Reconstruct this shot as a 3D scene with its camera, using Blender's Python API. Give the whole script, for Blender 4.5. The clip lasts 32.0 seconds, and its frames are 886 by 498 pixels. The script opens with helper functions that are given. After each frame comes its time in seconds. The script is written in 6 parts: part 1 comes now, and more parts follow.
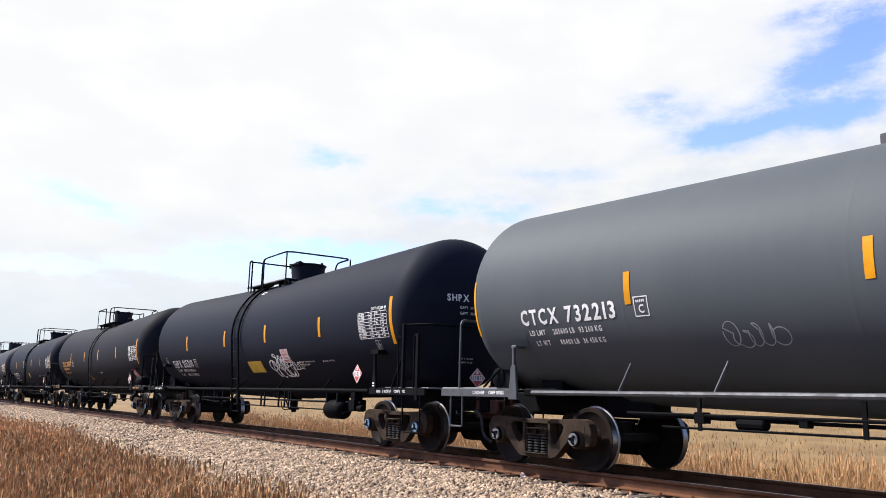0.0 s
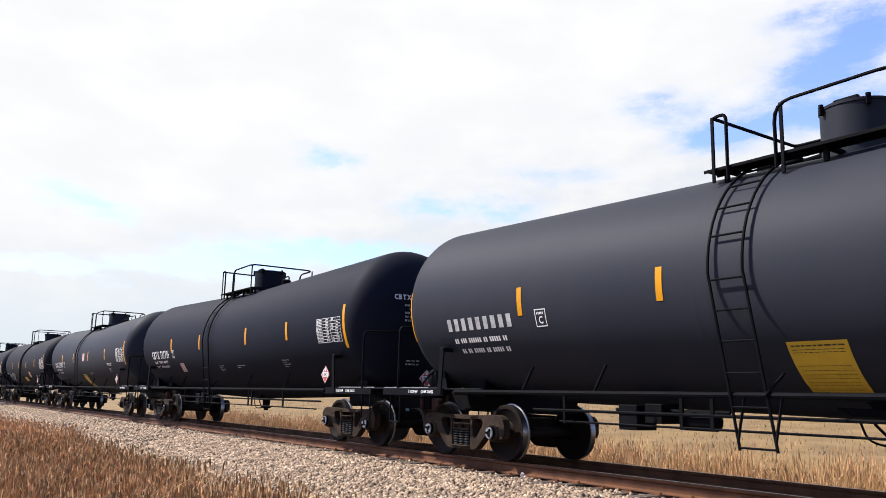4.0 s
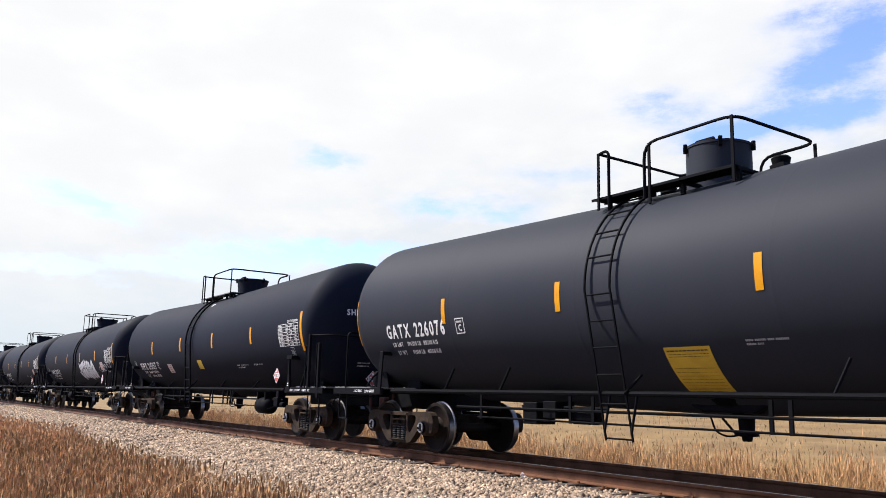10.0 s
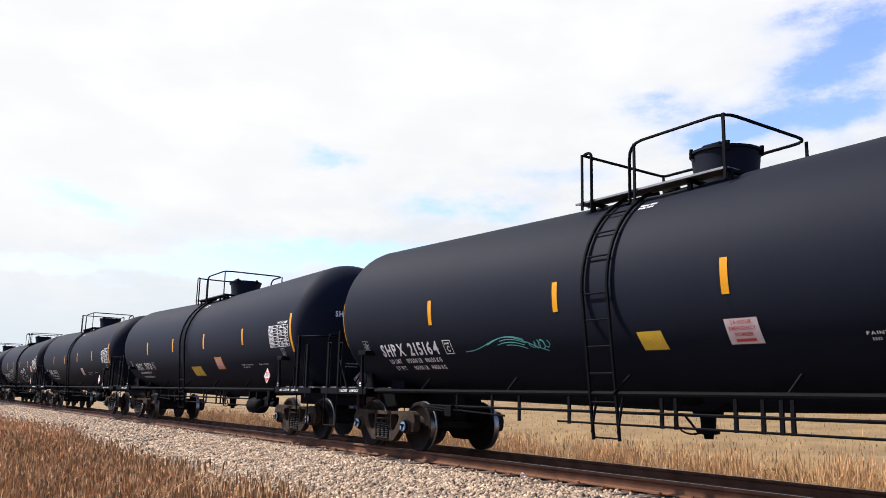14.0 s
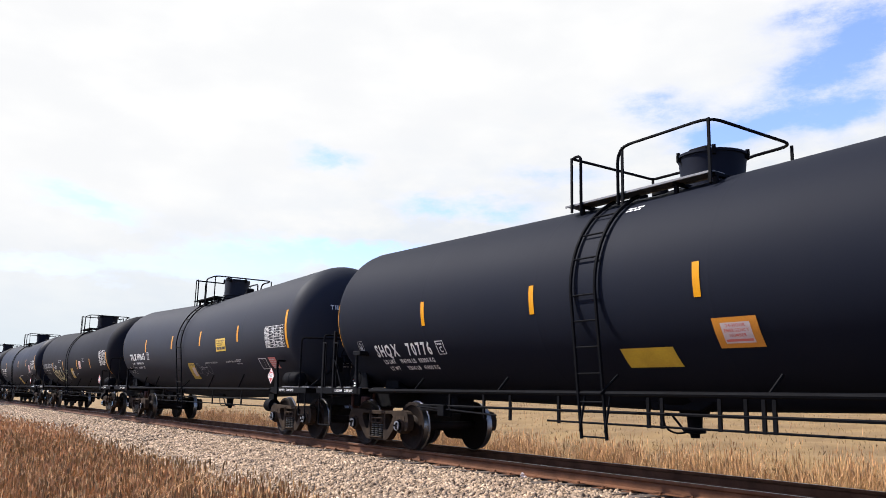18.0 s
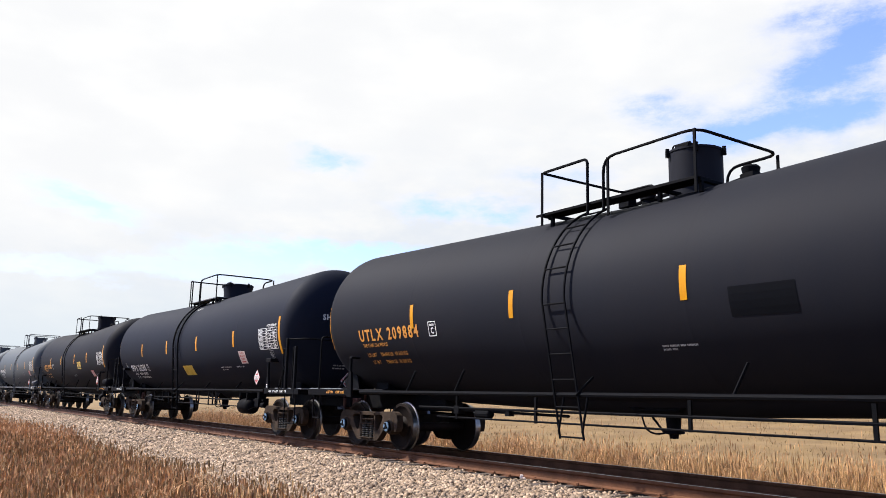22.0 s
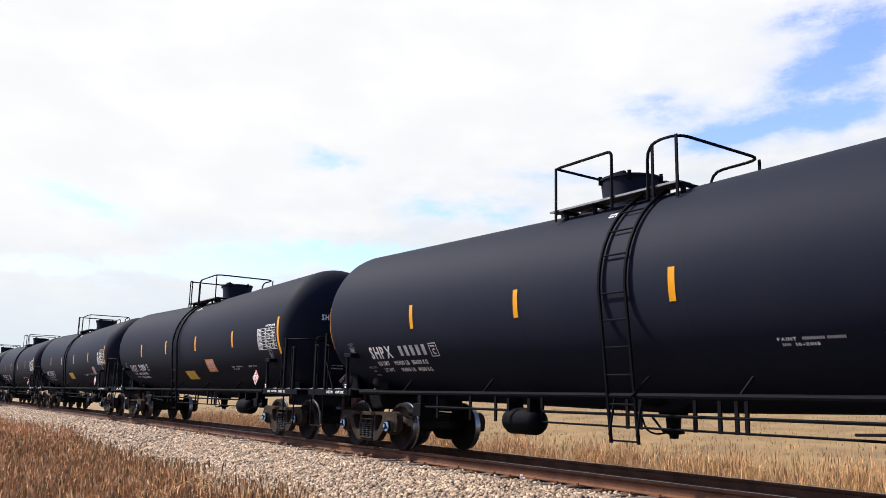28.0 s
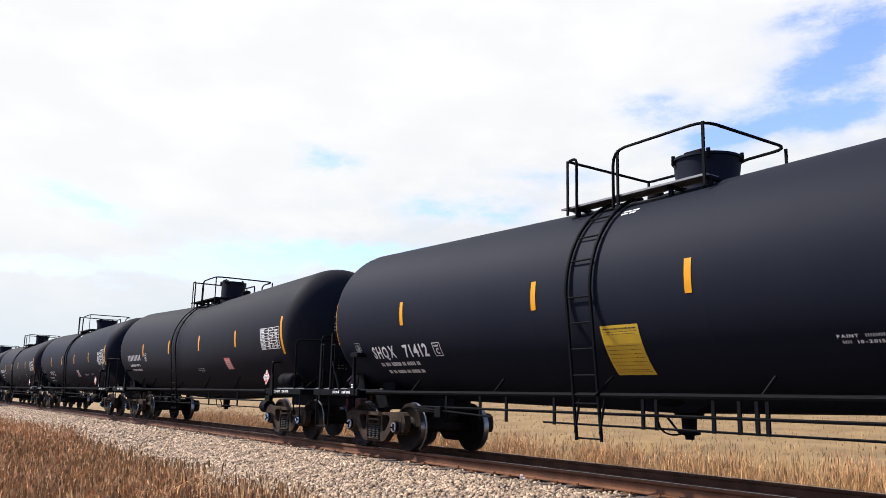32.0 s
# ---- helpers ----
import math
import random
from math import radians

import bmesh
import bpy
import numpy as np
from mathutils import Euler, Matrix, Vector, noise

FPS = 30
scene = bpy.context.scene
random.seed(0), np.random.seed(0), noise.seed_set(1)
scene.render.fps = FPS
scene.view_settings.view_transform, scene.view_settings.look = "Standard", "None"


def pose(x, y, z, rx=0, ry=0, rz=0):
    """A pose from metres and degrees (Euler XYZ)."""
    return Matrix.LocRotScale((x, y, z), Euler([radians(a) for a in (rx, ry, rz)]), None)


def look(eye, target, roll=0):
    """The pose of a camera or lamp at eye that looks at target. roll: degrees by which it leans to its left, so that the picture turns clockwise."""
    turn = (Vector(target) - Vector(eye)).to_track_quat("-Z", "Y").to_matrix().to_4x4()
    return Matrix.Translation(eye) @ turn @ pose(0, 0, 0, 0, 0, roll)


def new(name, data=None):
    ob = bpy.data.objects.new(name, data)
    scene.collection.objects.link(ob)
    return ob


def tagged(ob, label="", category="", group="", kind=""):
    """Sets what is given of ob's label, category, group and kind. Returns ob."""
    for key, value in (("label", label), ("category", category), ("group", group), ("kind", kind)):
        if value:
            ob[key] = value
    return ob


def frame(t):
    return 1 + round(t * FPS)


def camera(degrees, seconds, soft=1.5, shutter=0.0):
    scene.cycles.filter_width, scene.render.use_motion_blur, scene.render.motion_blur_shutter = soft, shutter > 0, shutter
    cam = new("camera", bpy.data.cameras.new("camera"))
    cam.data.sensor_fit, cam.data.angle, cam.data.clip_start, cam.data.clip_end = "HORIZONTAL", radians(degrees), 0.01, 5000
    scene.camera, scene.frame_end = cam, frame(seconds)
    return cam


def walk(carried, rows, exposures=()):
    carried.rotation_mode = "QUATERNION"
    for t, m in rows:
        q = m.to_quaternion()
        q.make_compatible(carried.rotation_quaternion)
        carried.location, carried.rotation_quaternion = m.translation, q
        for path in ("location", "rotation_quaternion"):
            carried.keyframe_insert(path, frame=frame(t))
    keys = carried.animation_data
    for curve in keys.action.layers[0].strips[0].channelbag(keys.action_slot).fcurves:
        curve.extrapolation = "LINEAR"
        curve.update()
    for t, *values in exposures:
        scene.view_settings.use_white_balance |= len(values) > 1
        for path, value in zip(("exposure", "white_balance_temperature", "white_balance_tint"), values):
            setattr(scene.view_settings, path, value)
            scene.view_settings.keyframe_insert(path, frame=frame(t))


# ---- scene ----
from mathutils.geometry import tessellate_polygon

# the lens and the place where the camera stands; it is set down a little anew in the 19th second
cam = camera(57.0, 32.0, soft=0.9)
EYE = (0.0, -9.564, 1.011)
walk(cam, [(0.0, pose(*EYE, 100.31, -1.28, 55.16)), (18.4, pose(*EYE, 100.31, -1.28, 55.16)),
           (19.0, pose(*EYE, 100.42, -1.34, 55.11)), (32.0, pose(*EYE, 100.42, -1.34, 55.11))])
scene.view_settings.exposure = 1.1

# ---- sky and sun ----
SUN_EL, SUN_AZ = 47.0, 130.0  # degrees; azimuth counted from +y towards -x


class Net:
    """Short hand for chains of nodes."""

    def __init__(self, tree):
        self.t = tree

    def put(self, socket, v):
        if hasattr(v, "is_output"):
            self.t.links.new(v, socket)
        else:
            socket.default_value = v

    def math(self, op, a, b=0.0, c=0.0):
        n = self.t.nodes.new("ShaderNodeMath")
        n.operation = op
        for s, v in zip(n.inputs, (a, b, c)):
            self.put(s, v)
        return n.outputs[0]

    def noise(self, vec, scale, detail=4.0, rough=0.55, dist=0.0):
        n = self.t.nodes.new("ShaderNodeTexNoise")
        self.put(n.inputs["Scale"], scale)
        self.put(n.inputs["Detail"], detail)
        self.put(n.inputs["Roughness"], rough)
        self.put(n.inputs["Distortion"], dist)
        if vec is not None:
            self.put(n.inputs["Vector"], vec)
        return n.outputs["Fac"]

    def mix(self, f, a, b, blend="MIX"):
        n = self.t.nodes.new("ShaderNodeMix")
        n.data_type, n.blend_type = "RGBA", blend
        self.put(n.inputs[0], f)
        self.put(n.inputs[6], a)
        self.put(n.inputs[7], b)
        return n.outputs[2]

    def ramp(self, f, lo, hi, a=0.0, b=1.0):
        n = self.t.nodes.new("ShaderNodeMapRange")
        n.interpolation_type = "SMOOTHSTEP"
        for s, v in zip(n.inputs, (f, lo, hi, a, b)):
            self.put(s, v)
        return n.outputs[0]


world = bpy.data.worlds.new("sky")
scene.world = world
world.use_nodes = True
wt = world.node_tree
wt.nodes.clear()
N = Net(wt)
coord = wt.nodes.new("ShaderNodeTexCoord").outputs["Generated"]
sep = wt.nodes.new("ShaderNodeSeparateXYZ")
wt.links.new(coord, sep.inputs[0])
sx, sy, sz = sep.outputs
az = N.math("MULTIPLY", N.math("ARCTAN2", N.math("MULTIPLY", sx, -1.0), sy), 57.296)
el = N.math("MULTIPLY", N.math("ARCSINE", sz), 57.296)
comb = wt.nodes.new("ShaderNodeCombineXYZ")
for s_, v_ in zip(comb.inputs, (N.math("MULTIPLY", az, 0.1), N.math("MULTIPLY", el, 0.22), 0.0)):
    N.put(s_, v_)
flow = comb.outputs[0]
warp_a = N.math("MULTIPLY", N.math("SUBTRACT", N.noise(flow, 1.7, 3.0), 0.5), 4.5)
warp_e = N.math("MULTIPLY", N.math("SUBTRACT", N.noise(flow, 2.3, 4.0, 0.6), 0.5), 3.4)
# blue openings between the clouds: azimuth, elevation, half widths, tilt, depth
OPENINGS = [(79.6, 11.9, 3.8, 0.8, 10, 0.65), (62.0, 10.0, 5.2, 0.7, 2, 0.78), (68.5, 9.3, 5.0, 0.8, 0, 0.65),
            (63.9, 16.3, 2.4, 0.9, 4, 0.55), (56.5, 13.2, 2.6, 1.0, 6, 0.52), (51.0, 13.2, 3.0, 0.9, 0, 0.47),
            (36.2, 17.5, 2.8, 0.8, -8, 0.79), (32.2, 18.4, 3.4, 1.1, -6, 0.54), (27.6, 18.5, 2.4, 0.9, -10, 0.59),
            (29.4, 21.2, 3.0, 1.2, -15, 0.56), (26.5, 23.2, 2.4, 1.7, -20, 0.55), (30.2, 24.7, 3.0, 1.0, -5, 0.36),
            (41.0, 20.2, 2.8, 1.2, 10, 0.33), (28.5, 20.5, 6.0, 4.6, -10, 0.31), (38.6, 18.9, 3.5, 1.4, 0, 0.28), (73.0, 8.0, 6.0, 0.9, 0, 0.47),
            (83.0, 7.8, 5.0, 0.7, 0, 0.31), (47.0, 15.4, 5.0, 0.8, 0, 0.34), (19.0, 13.0, 5.0, 2.2, 0, 0.84)]
blue = 0.0
for a0, e0, wa, we, tilt, deep in OPENINGS:
    c_, s_ = math.cos(radians(tilt)), math.sin(radians(tilt))
    ragged = 0.45 if 26.0 < a0 < 40.0 else 1.0
    da = N.math("SUBTRACT", N.math("ADD", az, N.math("MULTIPLY", warp_a, ragged)), a0)
    de = N.math("SUBTRACT", N.math("ADD", el, N.math("MULTIPLY", warp_e, ragged)), e0)
    u_ = N.math("DIVIDE", N.math("ADD", N.math("MULTIPLY", da, c_), N.math("MULTIPLY", de, s_)), wa)
    v_ = N.math("DIVIDE", N.math("SUBTRACT", N.math("MULTIPLY", de, c_), N.math("MULTIPLY", da, s_)), we)
    g_ = N.math("EXPONENT", N.math("MULTIPLY", N.math("ADD", N.math("MULTIPLY", u_, u_), N.math("MULTIPLY", v_, v_)), -1.0))
    blue = N.math("ADD", N.math("MULTIPLY", g_, deep), blue)
# out of view the cover is opened wider, to weaken the fill light
rest = N.math("MULTIPLY", N.ramp(N.noise(coord, 2.4, 5.0, 0.6), 0.28, 0.52), N.ramp(N.math("ABSOLUTE", N.math("SUBTRACT", az, 55.0)), 34.0, 60.0))
wisps = N.math("MULTIPLY", N.math("SUBTRACT", N.noise(flow, 5.0, 6.0, 0.68), 0.5), 1.0)
blue = N.math("ADD", N.math("ADD", blue, N.math("MULTIPLY", rest, 0.8)), N.math("MULTIPLY", wisps, N.math("MINIMUM", N.math("MULTIPLY", blue, 2.0), 1.0)))
blue = N.ramp(blue, 0.05, 0.78)
sky = wt.nodes.new("ShaderNodeTexSky")
sky.sky_type, sky.sun_disc = "NISHITA", False
sky.sun_elevation, sky.sun_rotation = radians(SUN_EL), radians(-SUN_AZ)
clear = N.mix(1.0, sky.outputs[0], (0.238, 0.246, 0.330, 1), "MULTIPLY")
grey = N.ramp(N.noise(flow, 2.2, 5.0, 0.6), 0.3, 0.72)
low = N.ramp(el, 0.0, 14.0)
cloud = N.mix(grey, (0.80, 0.86, 0.95, 1), (1.0, 1.0, 1.0, 1))
cloud = N.mix(low, (0.78, 0.87, 0.95, 1), cloud)
bright = N.ramp(N.math("ADD", el, N.math("MULTIPLY", N.math("SUBTRACT", az, 55.0), 0.25)), 6.0, 22.0)
veil = N.ramp(N.noise(flow, 1.3, 4.0, 0.5), 0.35, 0.70)
cloud = N.mix(bright, cloud, N.mix(veil, (1.0, 1.008, 1.025, 1), (1.07, 1.07, 1.07, 1)))
background = wt.nodes.new("ShaderNodeBackground")
wt.links.new(N.mix(blue, cloud, clear), background.inputs[0])
background.inputs[1].default_value = 0.444
wt.links.new(background.outputs[0], wt.nodes.new("ShaderNodeOutputWorld").inputs[0])

sun = new("sun", bpy.data.lights.new("sun", "SUN"))
sun.data.energy, sun.data.angle, sun.data.color = 5.0, radians(1.5), (1.0, 0.955, 0.90)
sd = Vector((-math.sin(radians(SUN_AZ)) * math.cos(radians(SUN_EL)), math.cos(radians(SUN_AZ)) * math.cos(radians(SUN_EL)), math.sin(radians(SUN_EL))))
sun.matrix_world = look(sd * 100, (0, 0, 0))

# ---- materials ----


def mat(name, color, rough=0.6, metal=0.0, second=None, scale=8.0, fine=60.0, amount=0.5, bump=0.15, by_object=0.0, by_island=0.0, streak=0.0, spec=0.5, coat=0.0, grain=0.5, patchy=0.16):
    """A painted, rusty, woody or earthy surface: two scales of variation, fine relief."""
    m = bpy.data.materials.new(name)
    m.use_nodes = True
    t = m.node_tree
    n = Net(t)
    b = t.nodes["Principled BSDF"]
    pos = t.nodes.new("ShaderNodeTexCoord").outputs["Object"]
    if streak:
        mp = t.nodes.new("ShaderNodeMapping")
        mp.inputs["Scale"].default_value = (1.0, 1.0, streak)
        t.links.new(pos, mp.inputs[0])
        big_pos = mp.outputs[0]
    else:
        big_pos = pos
    second = second or tuple(c * 0.62 for c in color)
    large = n.ramp(n.noise(big_pos, scale, 5.0, 0.6), 0.35, 0.68)
    small = n.noise(pos, fine, 3.0, 0.6)
    c = n.mix(n.math("MULTIPLY", large, amount), (*color, 1), (*second, 1))
    dark = n.math("ADD", n.math("MULTIPLY", small, grain), 1.0 - grain / 2)
    if by_object:
        info = t.nodes.new("ShaderNodeObjectInfo").outputs["Random"]
        dark = n.math("MULTIPLY", dark, n.math("ADD", n.math("MULTIPLY", info, by_object), 1.0 - by_object / 2))
    if by_island:
        isl = t.nodes.new("ShaderNodeNewGeometry").outputs["Random Per Island"]
        dark = n.math("MULTIPLY", dark, n.math("ADD", n.math("MULTIPLY", isl, by_island), 1.0 - by_island / 2))
    grey_ = t.nodes.new("ShaderNodeCombineColor")
    for s in grey_.inputs[:3]:
        t.links.new(dark, s)
    t.links.new(n.mix(1.0, c, grey_.outputs[0], "MULTIPLY"), b.inputs["Base Color"])
    t.links.new(n.math("ADD", n.math("MULTIPLY", large, patchy), rough - patchy / 2), b.inputs["Roughness"])
    b.inputs["Metallic"].default_value = metal
    b.inputs["Specular IOR Level"].default_value = spec
    b.inputs["Coat Weight"].default_value = coat
    if bump:
        bp = t.nodes.new("ShaderNodeBump")
        bp.inputs["Strength"].default_value = bump
        bp.inputs["Distance"].default_value = 0.01
        t.links.new(small, bp.inputs["Height"])
        t.links.new(bp.outputs[0], b.inputs["Normal"])
    return m


M = {
    "black": mat("black_tank_paint", (0.00611, 0.00779, 0.0137), 0.66, 0, (0.00786, 0.00914, 0.0144), 1.1, 40, 0.6, 0.03, 0.25, streak=0.25, spec=0.05, grain=0.12, patchy=0.02),
    "brown": mat("sooty_tank_paint", (0.00832, 0.00907, 0.0127), 0.66, 0, (0.0113, 0.0111, 0.0135), 1.1, 40, 0.6, 0.03, 0.2, streak=0.25, spec=0.05, grain=0.15, patchy=0.02),
    "slate": mat("slate_tank_paint", (0.0161, 0.0181, 0.0238), 0.60, 0, (0.0199, 0.0211, 0.0263), 1.0, 40, 0.6, 0.03, 0.2, streak=0.25, spec=0.06, grain=0.12, patchy=0.02),
    "gloss": mat("glossy_black_tank_paint", (0.0048, 0.0070, 0.0142), 0.56, 0, (0.0058, 0.0080, 0.0148), 1.0, 40, 0.6, 0.0, streak=0.3, spec=0.07, grain=0.1, patchy=0.04),
    "grey": mat("grey_tank_paint", (0.0508, 0.0587, 0.0643), 0.62, 0, (0.0612, 0.0677, 0.0721), 0.9, 40, 0.7, 0.03, 0.15, streak=0.25, spec=0.1, grain=0.12, patchy=0.02),
    "dust": mat("pale_dust", (0.0828, 0.0864, 0.0886), 0.7, 0, (0.0575, 0.0621, 0.066), 2, 30, 0.8, 0.02, streak=0.3),
    "frame": mat("black_frame_paint", (0.00293, 0.0033, 0.00453), 0.7, 0, (0.00613, 0.00575, 0.00586), 5, 60, 0.7, 0.1, 0.3, spec=0.03),
    "gframe": mat("grey_frame_paint", (0.0453, 0.048, 0.0533), 0.55, 0, (0.0266, 0.0266, 0.0266), 5, 60, 0.7, 0.1, 0.2, spec=0.3),
    "truck": mat("dusty_cast_steel", (0.0209, 0.0148, 0.0106), 0.85, 0, (0.0415, 0.0287, 0.02), 6, 50, 0.8, 0.35, 0.4, spec=0.05),
    "wheel": mat("dark_wheel_steel", (0.00773, 0.00566, 0.00469), 0.7, 0.0, (0.0186, 0.0113, 0.00821), 5, 60, 0.7, 0.15, 0.3, spec=0.06),
    "tread": mat("bright_wheel_steel", (0.192, 0.186, 0.181), 0.36, 1.0, (0.117, 0.107, 0.101), 9, 70, 0.5, 0.03),
    "spring": mat("spring_steel", (0.0186, 0.016, 0.0139), 0.6, 0.2, None, 9, 60, 0.6, 0.2),
    "coupler": mat("rusty_coupler_steel", (0.0639, 0.0293, 0.0224), 0.8, 0.0, (0.0293, 0.0149, 0.0128), 8, 60, 0.8, 0.3, spec=0.12),
    "hose": mat("black_rubber", (0.00959, 0.00959, 0.0101), 0.7, 0, None, 12, 60, 0.5, 0.1),
    "yellow": mat("reflective_yellow", (0.463, 0.201, 0.00179), 0.45, 0, (0.386, 0.154, 0.00142), 6, 90, 0.5, 0.02, 0.12, spec=0.15),
    "decal": mat("yellow_sticker", (0.467, 0.301, 0.0166), 0.5, 0, (0.376, 0.231, 0.0166), 4, 60, 0.6, 0.02, 0.15),
    "orange": mat("orange_sticker", (0.458, 0.177, 0.0142), 0.5, 0, (0.403, 0.147, 0.0142), 4, 60, 0.5, 0.02),
    "white": mat("white_lettering", (0.617, 0.617, 0.593), 0.55, 0, (0.435, 0.427, 0.411), 5, 60, 0.7, 0.02, 0.15),
    "faded": mat("weathered_white_lettering", (0.332, 0.332, 0.324), 0.6, 0, (0.158, 0.158, 0.158), 5, 60, 0.8, 0.02, 0.3),
    "amber": mat("amber_lettering", (0.538, 0.228, 0.0221), 0.55, 0, (0.337, 0.126, 0.0166), 5, 60, 0.6, 0.02),
    "red": mat("red_placard", (0.348, 0.0249, 0.0194), 0.5, 0, (0.266, 0.0221, 0.0166), 8, 60, 0.5, 0.02, 0.2),
    "pink": mat("sun_bleached_red_print", (0.456, 0.0953, 0.0772), 0.55, 0, (0.38, 0.149, 0.118), 8, 60, 0.6, 0.02),
    "paper": mat("white_sticker", (0.456, 0.385, 0.363), 0.55, 0, (0.399, 0.304, 0.275), 6, 60, 0.6, 0.02, 0.15),
    "ink": mat("black_print", (0.0107, 0.0107, 0.0107), 0.6, 0, None, 6, 60, 0.4, 0.0),
    "blue": mat("pale_blue_cap", (0.103, 0.185, 0.27), 0.5, 0, (0.0635, 0.115, 0.174), 20, 80, 0.7, 0.1, 0.6),
    "steelcap": mat("pale_cap_paint", (0.13, 0.136, 0.146), 0.55, 0, (0.0681, 0.0712, 0.0774), 20, 80, 0.7, 0.1, 0.5),
    "spray": mat("silver_spray_paint", (0.491, 0.498, 0.514), 0.5, 0, (0.301, 0.309, 0.324), 3, 50, 0.8, 0.02),
    "spray_green": mat("teal_spray_paint", (0.0791, 0.332, 0.301), 0.5, 0, None, 3, 50, 0.6, 0.02),
    "spray_mist": mat("pale_grey_spray_paint", (0.214, 0.222, 0.229), 0.6, 0, None, 3, 50, 0.6, 0.02),
    "spray_dim": mat("faded_spray_paint", (0.103, 0.103, 0.103), 0.6, 0, None, 3, 50, 0.6, 0.02),
    "spray_gold": mat("pale_gold_spray_paint", (0.491, 0.443, 0.237), 0.5, 0, (0.348, 0.293, 0.103), 4, 50, 0.9, 0.02),
    "spray_pale": mat("pale_lime_spray_paint", (0.435, 0.451, 0.285), 0.5, 0, (0.237, 0.245, 0.174), 4, 50, 0.8, 0.02),
    "patch": mat("dark_paint_patch", (0.0024, 0.00293, 0.00453), 0.6, 0, None, 3, 50, 0.4, 0.02, spec=0.05),
    "rail": mat("rusty_rail_steel", (0.0912, 0.0352, 0.014), 0.8, 0.0, (0.0472, 0.02, 0.00939), 3, 45, 0.7, 0.25, spec=0.2),
    "railtop": mat("worn_rail_head", (0.114, 0.0881, 0.0725), 0.42, 0.8, (0.0829, 0.0622, 0.0518), 4, 60, 0.6, 0.05),
    "tie": mat("creosoted_wood", (0.0379, 0.0243, 0.0166), 0.85, 0, (0.0699, 0.0487, 0.0363), 3, 40, 0.8, 0.6, 0.4),
    # natural stone tones, spread wider to stand in for highlights and shadows
    "stone": mat("limestone_ballast", (0.293, 0.207, 0.134), 0.9, 0, (0.116, 0.0754, 0.0449), 7, 70, 0.9, 0.4, by_island=1.1),
    # bed coloured dark to stand in for shade in the gaps between stones
    "bed": mat("gap_shade_ballast", (0.0518, 0.0373, 0.0259), 0.95, 0, (0.0311, 0.0228, 0.0161), 14, 40, 0.9, 1.0),
    "soil": mat("dry_turf", (0.15, 0.0874, 0.0224), 0.95, 0, (0.101, 0.0567, 0.0149), 0.5, 22, 0.9, 0.9),
    "grass": mat("dry_brown_grass", (0.485, 0.263, 0.112), 0.8, 0, (0.311, 0.156, 0.0622), 0.9, 8, 0.85, 0.0, by_island=0.8),
    "straw": mat("golden_straw", (0.277, 0.16, 0.0559), 0.8, 0, (0.174, 0.0916, 0.0295), 0.7, 8, 0.8, 0.0, by_island=0.9),
    "bark": mat("grey_bark", (0.0586, 0.048, 0.04), 0.9, 0, None, 6, 40, 0.7, 0.4),
    "pasture": mat("short_pasture_grass", (0.154, 0.0999, 0.0406), 0.85, 0, (0.117, 0.0723, 0.029), 0.35, 8, 0.9, 0.0, by_island=0.35),
    "shed": mat("white_sheet_metal", (0.373, 0.373, 0.362), 0.5, 0, None, 0.5, 6, 0.4, 0.05),
    "roof": mat("grey_roof_metal", (0.16, 0.17, 0.176), 0.45, 0.2, None, 0.5, 6, 0.4, 0.05),
    "grate": mat("galvanised_grating", (0.109, 0.112, 0.119), 0.6, 0.1, (0.0642, 0.0642, 0.0663), 8, 60, 0.6, 0.2),
    "lot": mat("pale_gravel_lot", (0.321, 0.3, 0.269), 0.95, 0, (0.259, 0.238, 0.207), 0.3, 5, 0.6, 0.3),
    "glass": mat("dark_vehicle_glass", (0.0107, 0.0133, 0.016), 0.08, 0, None, 3, 20, 0.3, 0.0),
    "car_white": mat("white_car_paint", (0.4, 0.4, 0.4), 0.25, 0, None, 2, 20, 0.2, 0.0, coat=0.4),
    "car_red": mat("red_car_paint", (0.202, 0.016, 0.016), 0.25, 0, None, 2, 20, 0.2, 0.0, coat=0.4),
    "car_dark": mat("dark_car_paint", (0.016, 0.0176, 0.0213), 0.25, 0, None, 2, 20, 0.2, 0.0, coat=0.4),
}

# ---- letters of the built-in font, outlined once ----


def outline_letters(chars):
    made, out = {}, {" ": ((), (), 0.32)}
    for ch in chars:
        cu = bpy.data.curves.new("letter", "FONT")
        cu.body, cu.resolution_u, cu.offset = ch, 2, 0.029
        made[ch] = new("letter", cu)
    bpy.context.view_layer.update()
    deps = bpy.context.evaluated_depsgraph_get()
    for ch, ob in made.items():
        me = bpy.data.meshes.new_from_object(ob.evaluated_get(deps))
        vs = [(v.co.x, v.co.y) for v in me.vertices]
        x0, x1 = min(v[0] for v in vs), max(v[0] for v in vs)
        wide = max(x1 - x0, 0.2)
        pad = (wide - (x1 - x0)) / 2
        out[ch] = ([(a - x0 + pad, b) for a, b in vs], [tuple(p.vertices) for p in me.polygons], wide + 0.165)
        bpy.data.meshes.remove(me)
    for ob in made.values():
        cu = ob.data
        bpy.data.objects.remove(ob)
        bpy.data.curves.remove(cu)
    return out


LETTERS = outline_letters("ABCDEFGHIJKLMNOPQRSTUVWXYZ0123456789-")

# ---- mesh tools ----


